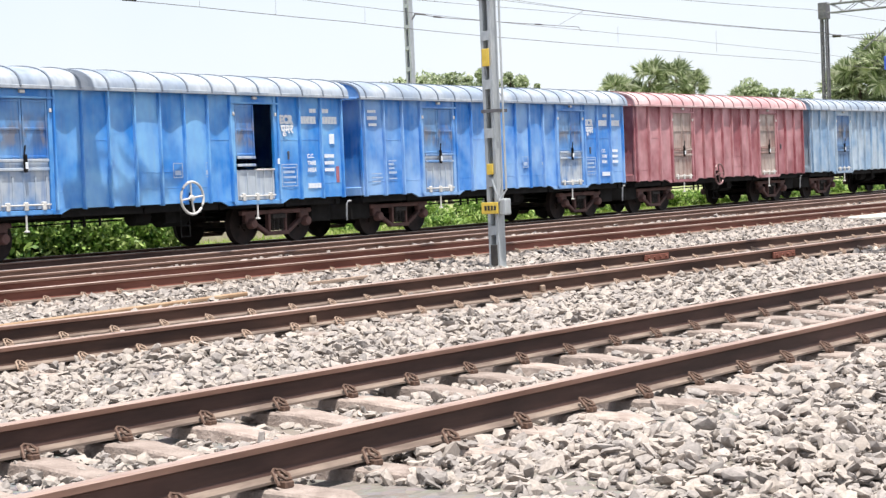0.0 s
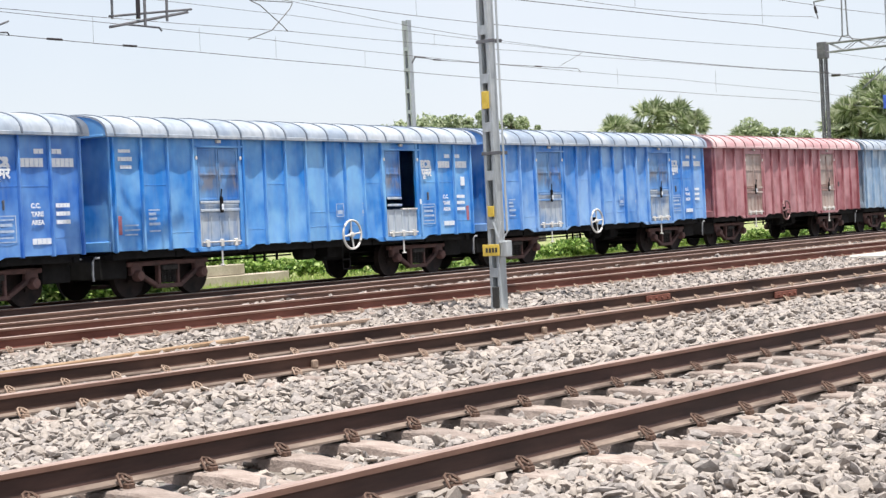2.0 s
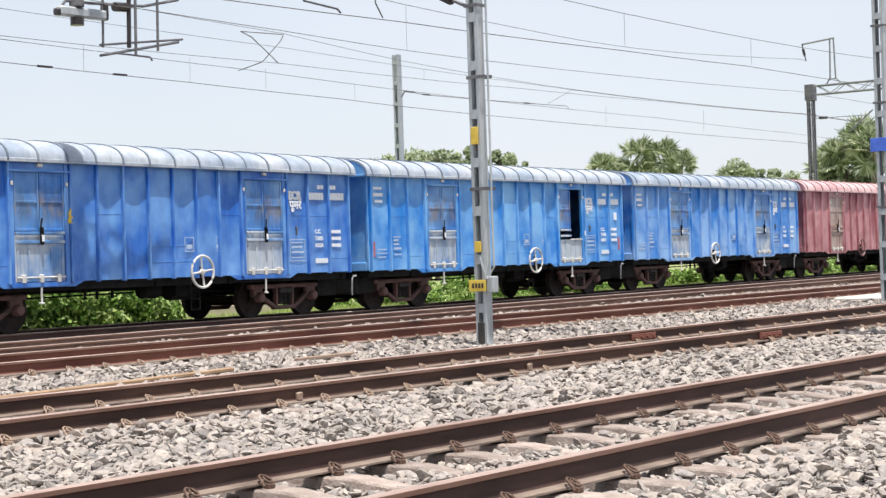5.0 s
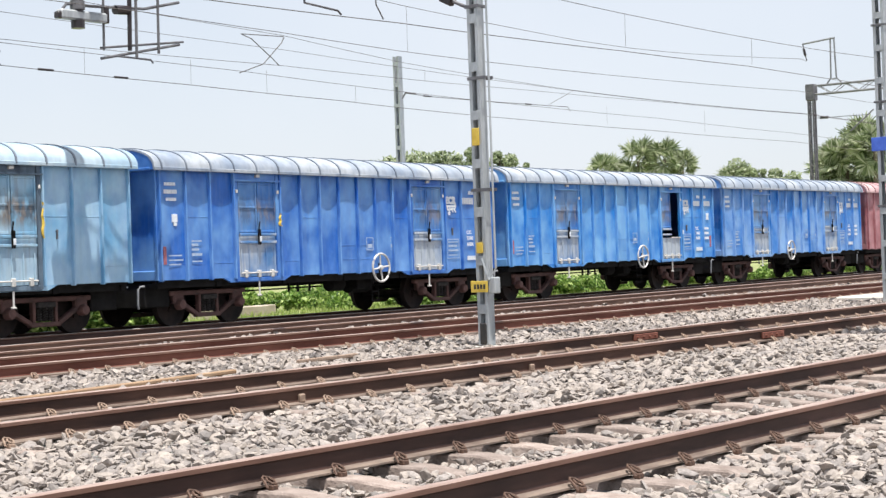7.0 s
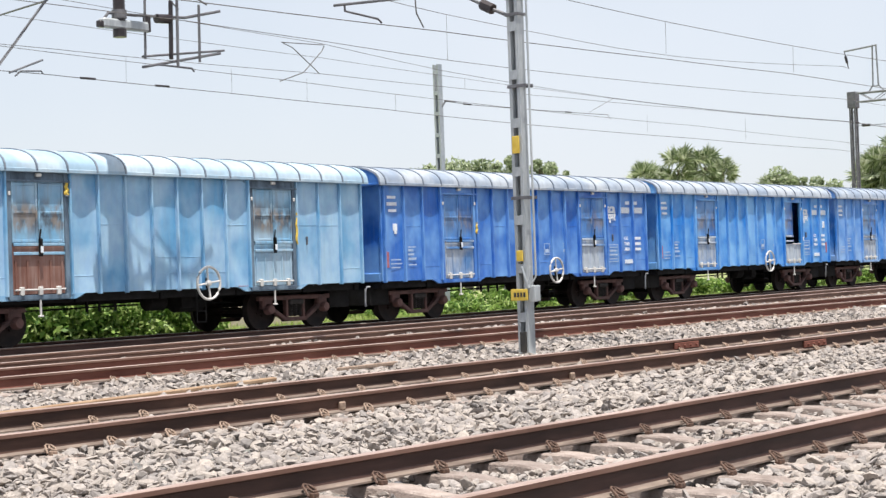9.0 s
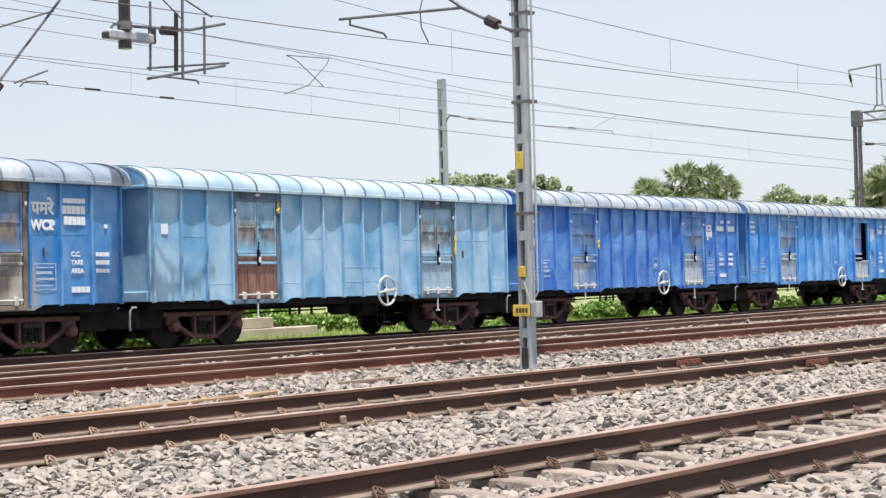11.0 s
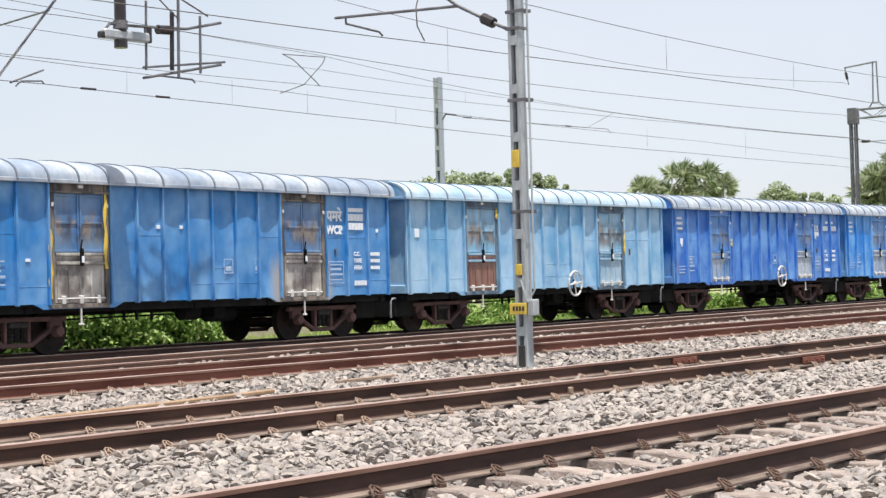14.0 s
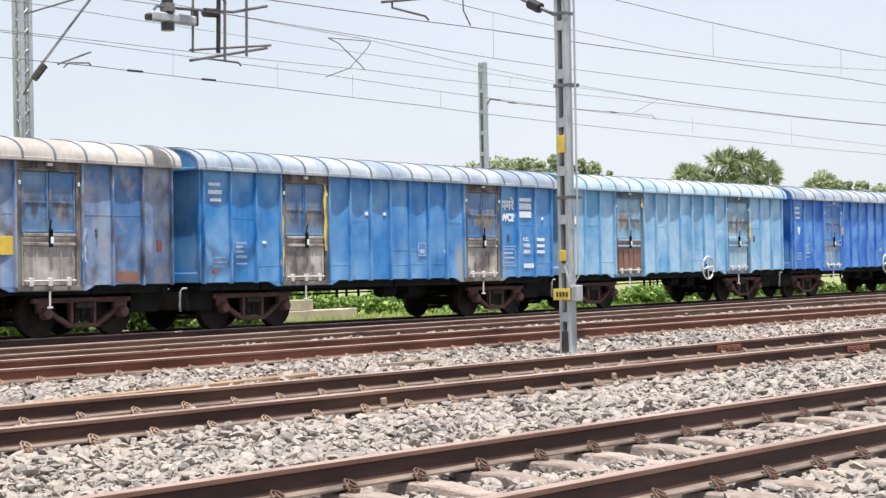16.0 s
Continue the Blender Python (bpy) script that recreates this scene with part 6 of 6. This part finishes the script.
def clear_of_posts(x, y):
    """Bushes keep out of the way between the yard and the laid posts."""
    a = math.degrees(math.atan2(y, x))
    k = 41.2 / y if 42.0 < a < 47.6 and y < 41 else 1.0
    return x * k, y * k


for k in range(14):
    x = 24.5 + k * 0.75 + rb.uniform(-0.3, 0.3)
    y = 33.9 + SKEW * (x - 35) + rb.uniform(0.0, 1.6)
    x, y = clear_of_posts(x, y)
    ob, _ = bush(None, rb.uniform(0.7, 1.1), rb.uniform(1.3, 1.9), 300 + k, 3600)
    ob.matrix_basis = pose(x, y, ground_z(x, y) - 0.03, 0, 0, rb.uniform(-40, 40))
for k in range(40):
    x = 24.0 + k * 1.75 + rb.uniform(-0.5, 0.5)
    y = 34.3 + SKEW * (x - 35) + rb.uniform(0.0, 3.0) 
    x, y = clear_of_posts(x, y)
    ob, _ = bush(None, rb.uniform(0.8, 1.4), rb.uniform(0.6, 1.35) if x < 50 else rb.uniform(0.5, 0.9), 200 + k, 2400)
    ob.matrix_basis = pose(x, y, ground_z(x, y) - 0.03, 0, 0, rb.uniform(-40, 40))


def grass():
    rng = np.random.default_rng(11)
    n = 26000
    x = rng.uniform(20, 100, n)
    y = 32.2 + SKEW * (x - 35) + rng.gamma(2.0, 2.2, n)
    z = np.array([ground_z(a, b) for a, b in zip(x, y)])
    a = rng.uniform(0, 2 * np.pi, n)
    h, w = rng.uniform(0.06, 0.22, n), rng.uniform(0.01, 0.03, n)
    lean = rng.normal(0, 0.06, (n, 2))
    dx, dy = np.cos(a) * w, np.sin(a) * w
    v = np.stack([np.stack([x - dx, y - dy, z - 0.02], 1), np.stack([x + dx, y + dy, z - 0.02], 1), np.stack([x + dx * 0.3 + lean[:, 0], y + dy * 0.3 + lean[:, 1], z + h], 1), np.stack([x - dx * 0.3 + lean[:, 0], y - dy * 0.3 + lean[:, 1], z + h], 1)], 1)
    tagged(new("grass", loose("grass", v.reshape(-1, 3), np.arange(4 * n).reshape(-1, 4), M_GRASS)), "tufts of dry green grass beyond the far track", "grass", kind="stuff")


grass()

# ---- spare concrete posts laid behind the far track ----
for dx, dy, dz, turn, ln in ((0.0, 0.0, 0.0, 2.0, 4.6), (0.5, 0.42, 0.0, 3.0, 5.0), (0.2, 0.15, 0.35, 2.4, 2.8)):
    s = Shape().box(0, ln, -0.19, 0.19, 0, 0.34, 0.02)
    x, y = 35.6 + dx, 38.3 + dy
    solid("concrete_post", s, M_POST, "pale concrete post laid on the grass beside others", "concrete post", "laid concrete posts", at=pose(x, y, ground_z(x, y) + dz + 0.01, 0, 0, turn))

# ---- pale crossing slab between the second and third tracks ----
solid("concrete_slab", Shape().box(0, 12.0, -1.9, 1.9, -0.2, 0.10, 0.03), M_CONCRETE, "low pale concrete slab laid in the ballast", "concrete slab", at=pose(36.6, 14.75, -0.09, 0, 0, 1))


# ---- what moves ----
RUN = [(0, -16.96), (0.5, -15.63), (1, -14.23), (1.5, -12.76), (2, -11.25), (2.5, -9.73), (3, -8.20), (3.5, -6.66), (6, 1.59), (6.5, 3.25), (7, 4.92), (7.5, 6.57), (8, 8.23), (8.5, 9.88), (9, 11.52),
       (11.5, 19.42), (12, 21.0), (12.5, 22.56), (13, 24.1), (13.5, 25.59), (14, 27.07), (14.5, 28.48), (15, 29.87), (15.5, 31.22), (16, 32.56)]
PITCH = 14.45


def track_rise(x):
    """The train's track climbs slightly west of the boom."""
    return 0.0046 * max(0.0, 36.0 - x)


def motions():
    turn = math.atan(SKEW)
    along, across = Vector((math.cos(turn), math.sin(turn), 0)), Vector((-math.sin(turn), math.cos(turn), 0))
    ts, ss = [r[0] for r in RUN], [r[1] for r in RUN]
    for w, place in TRAIN:
        rows = []
        for t, s in RUN:
            p = Vector((35, 28.016, 0)) + along * (s + place * PITCH) + across * HALF
            front, back = track_rise(p.x + 2.3), track_rise(p.x + 11.25)
            grade = (back - front) / 8.95
            rows.append((t, pose(p.x, p.y, -0.10 + front - 2.3 * grade, 0, -math.degrees(math.atan(grade)), math.degrees(turn))))
        walk(w, rows)
        rnd = place * 37.0
        for o in w.children_recursive:
            if o.name.startswith("wheelset"):
                at = o.matrix_basis.translation.copy()
                spin = []
                for k in range(81):
                    t = k * 0.2
                    s = float(np.interp(t, ts, ss))
                    spin.append((t, pose(at.x, at.y, at.z, 0, rnd + math.degrees(s / 0.48), 0)))
                walk(o, spin)


motions()
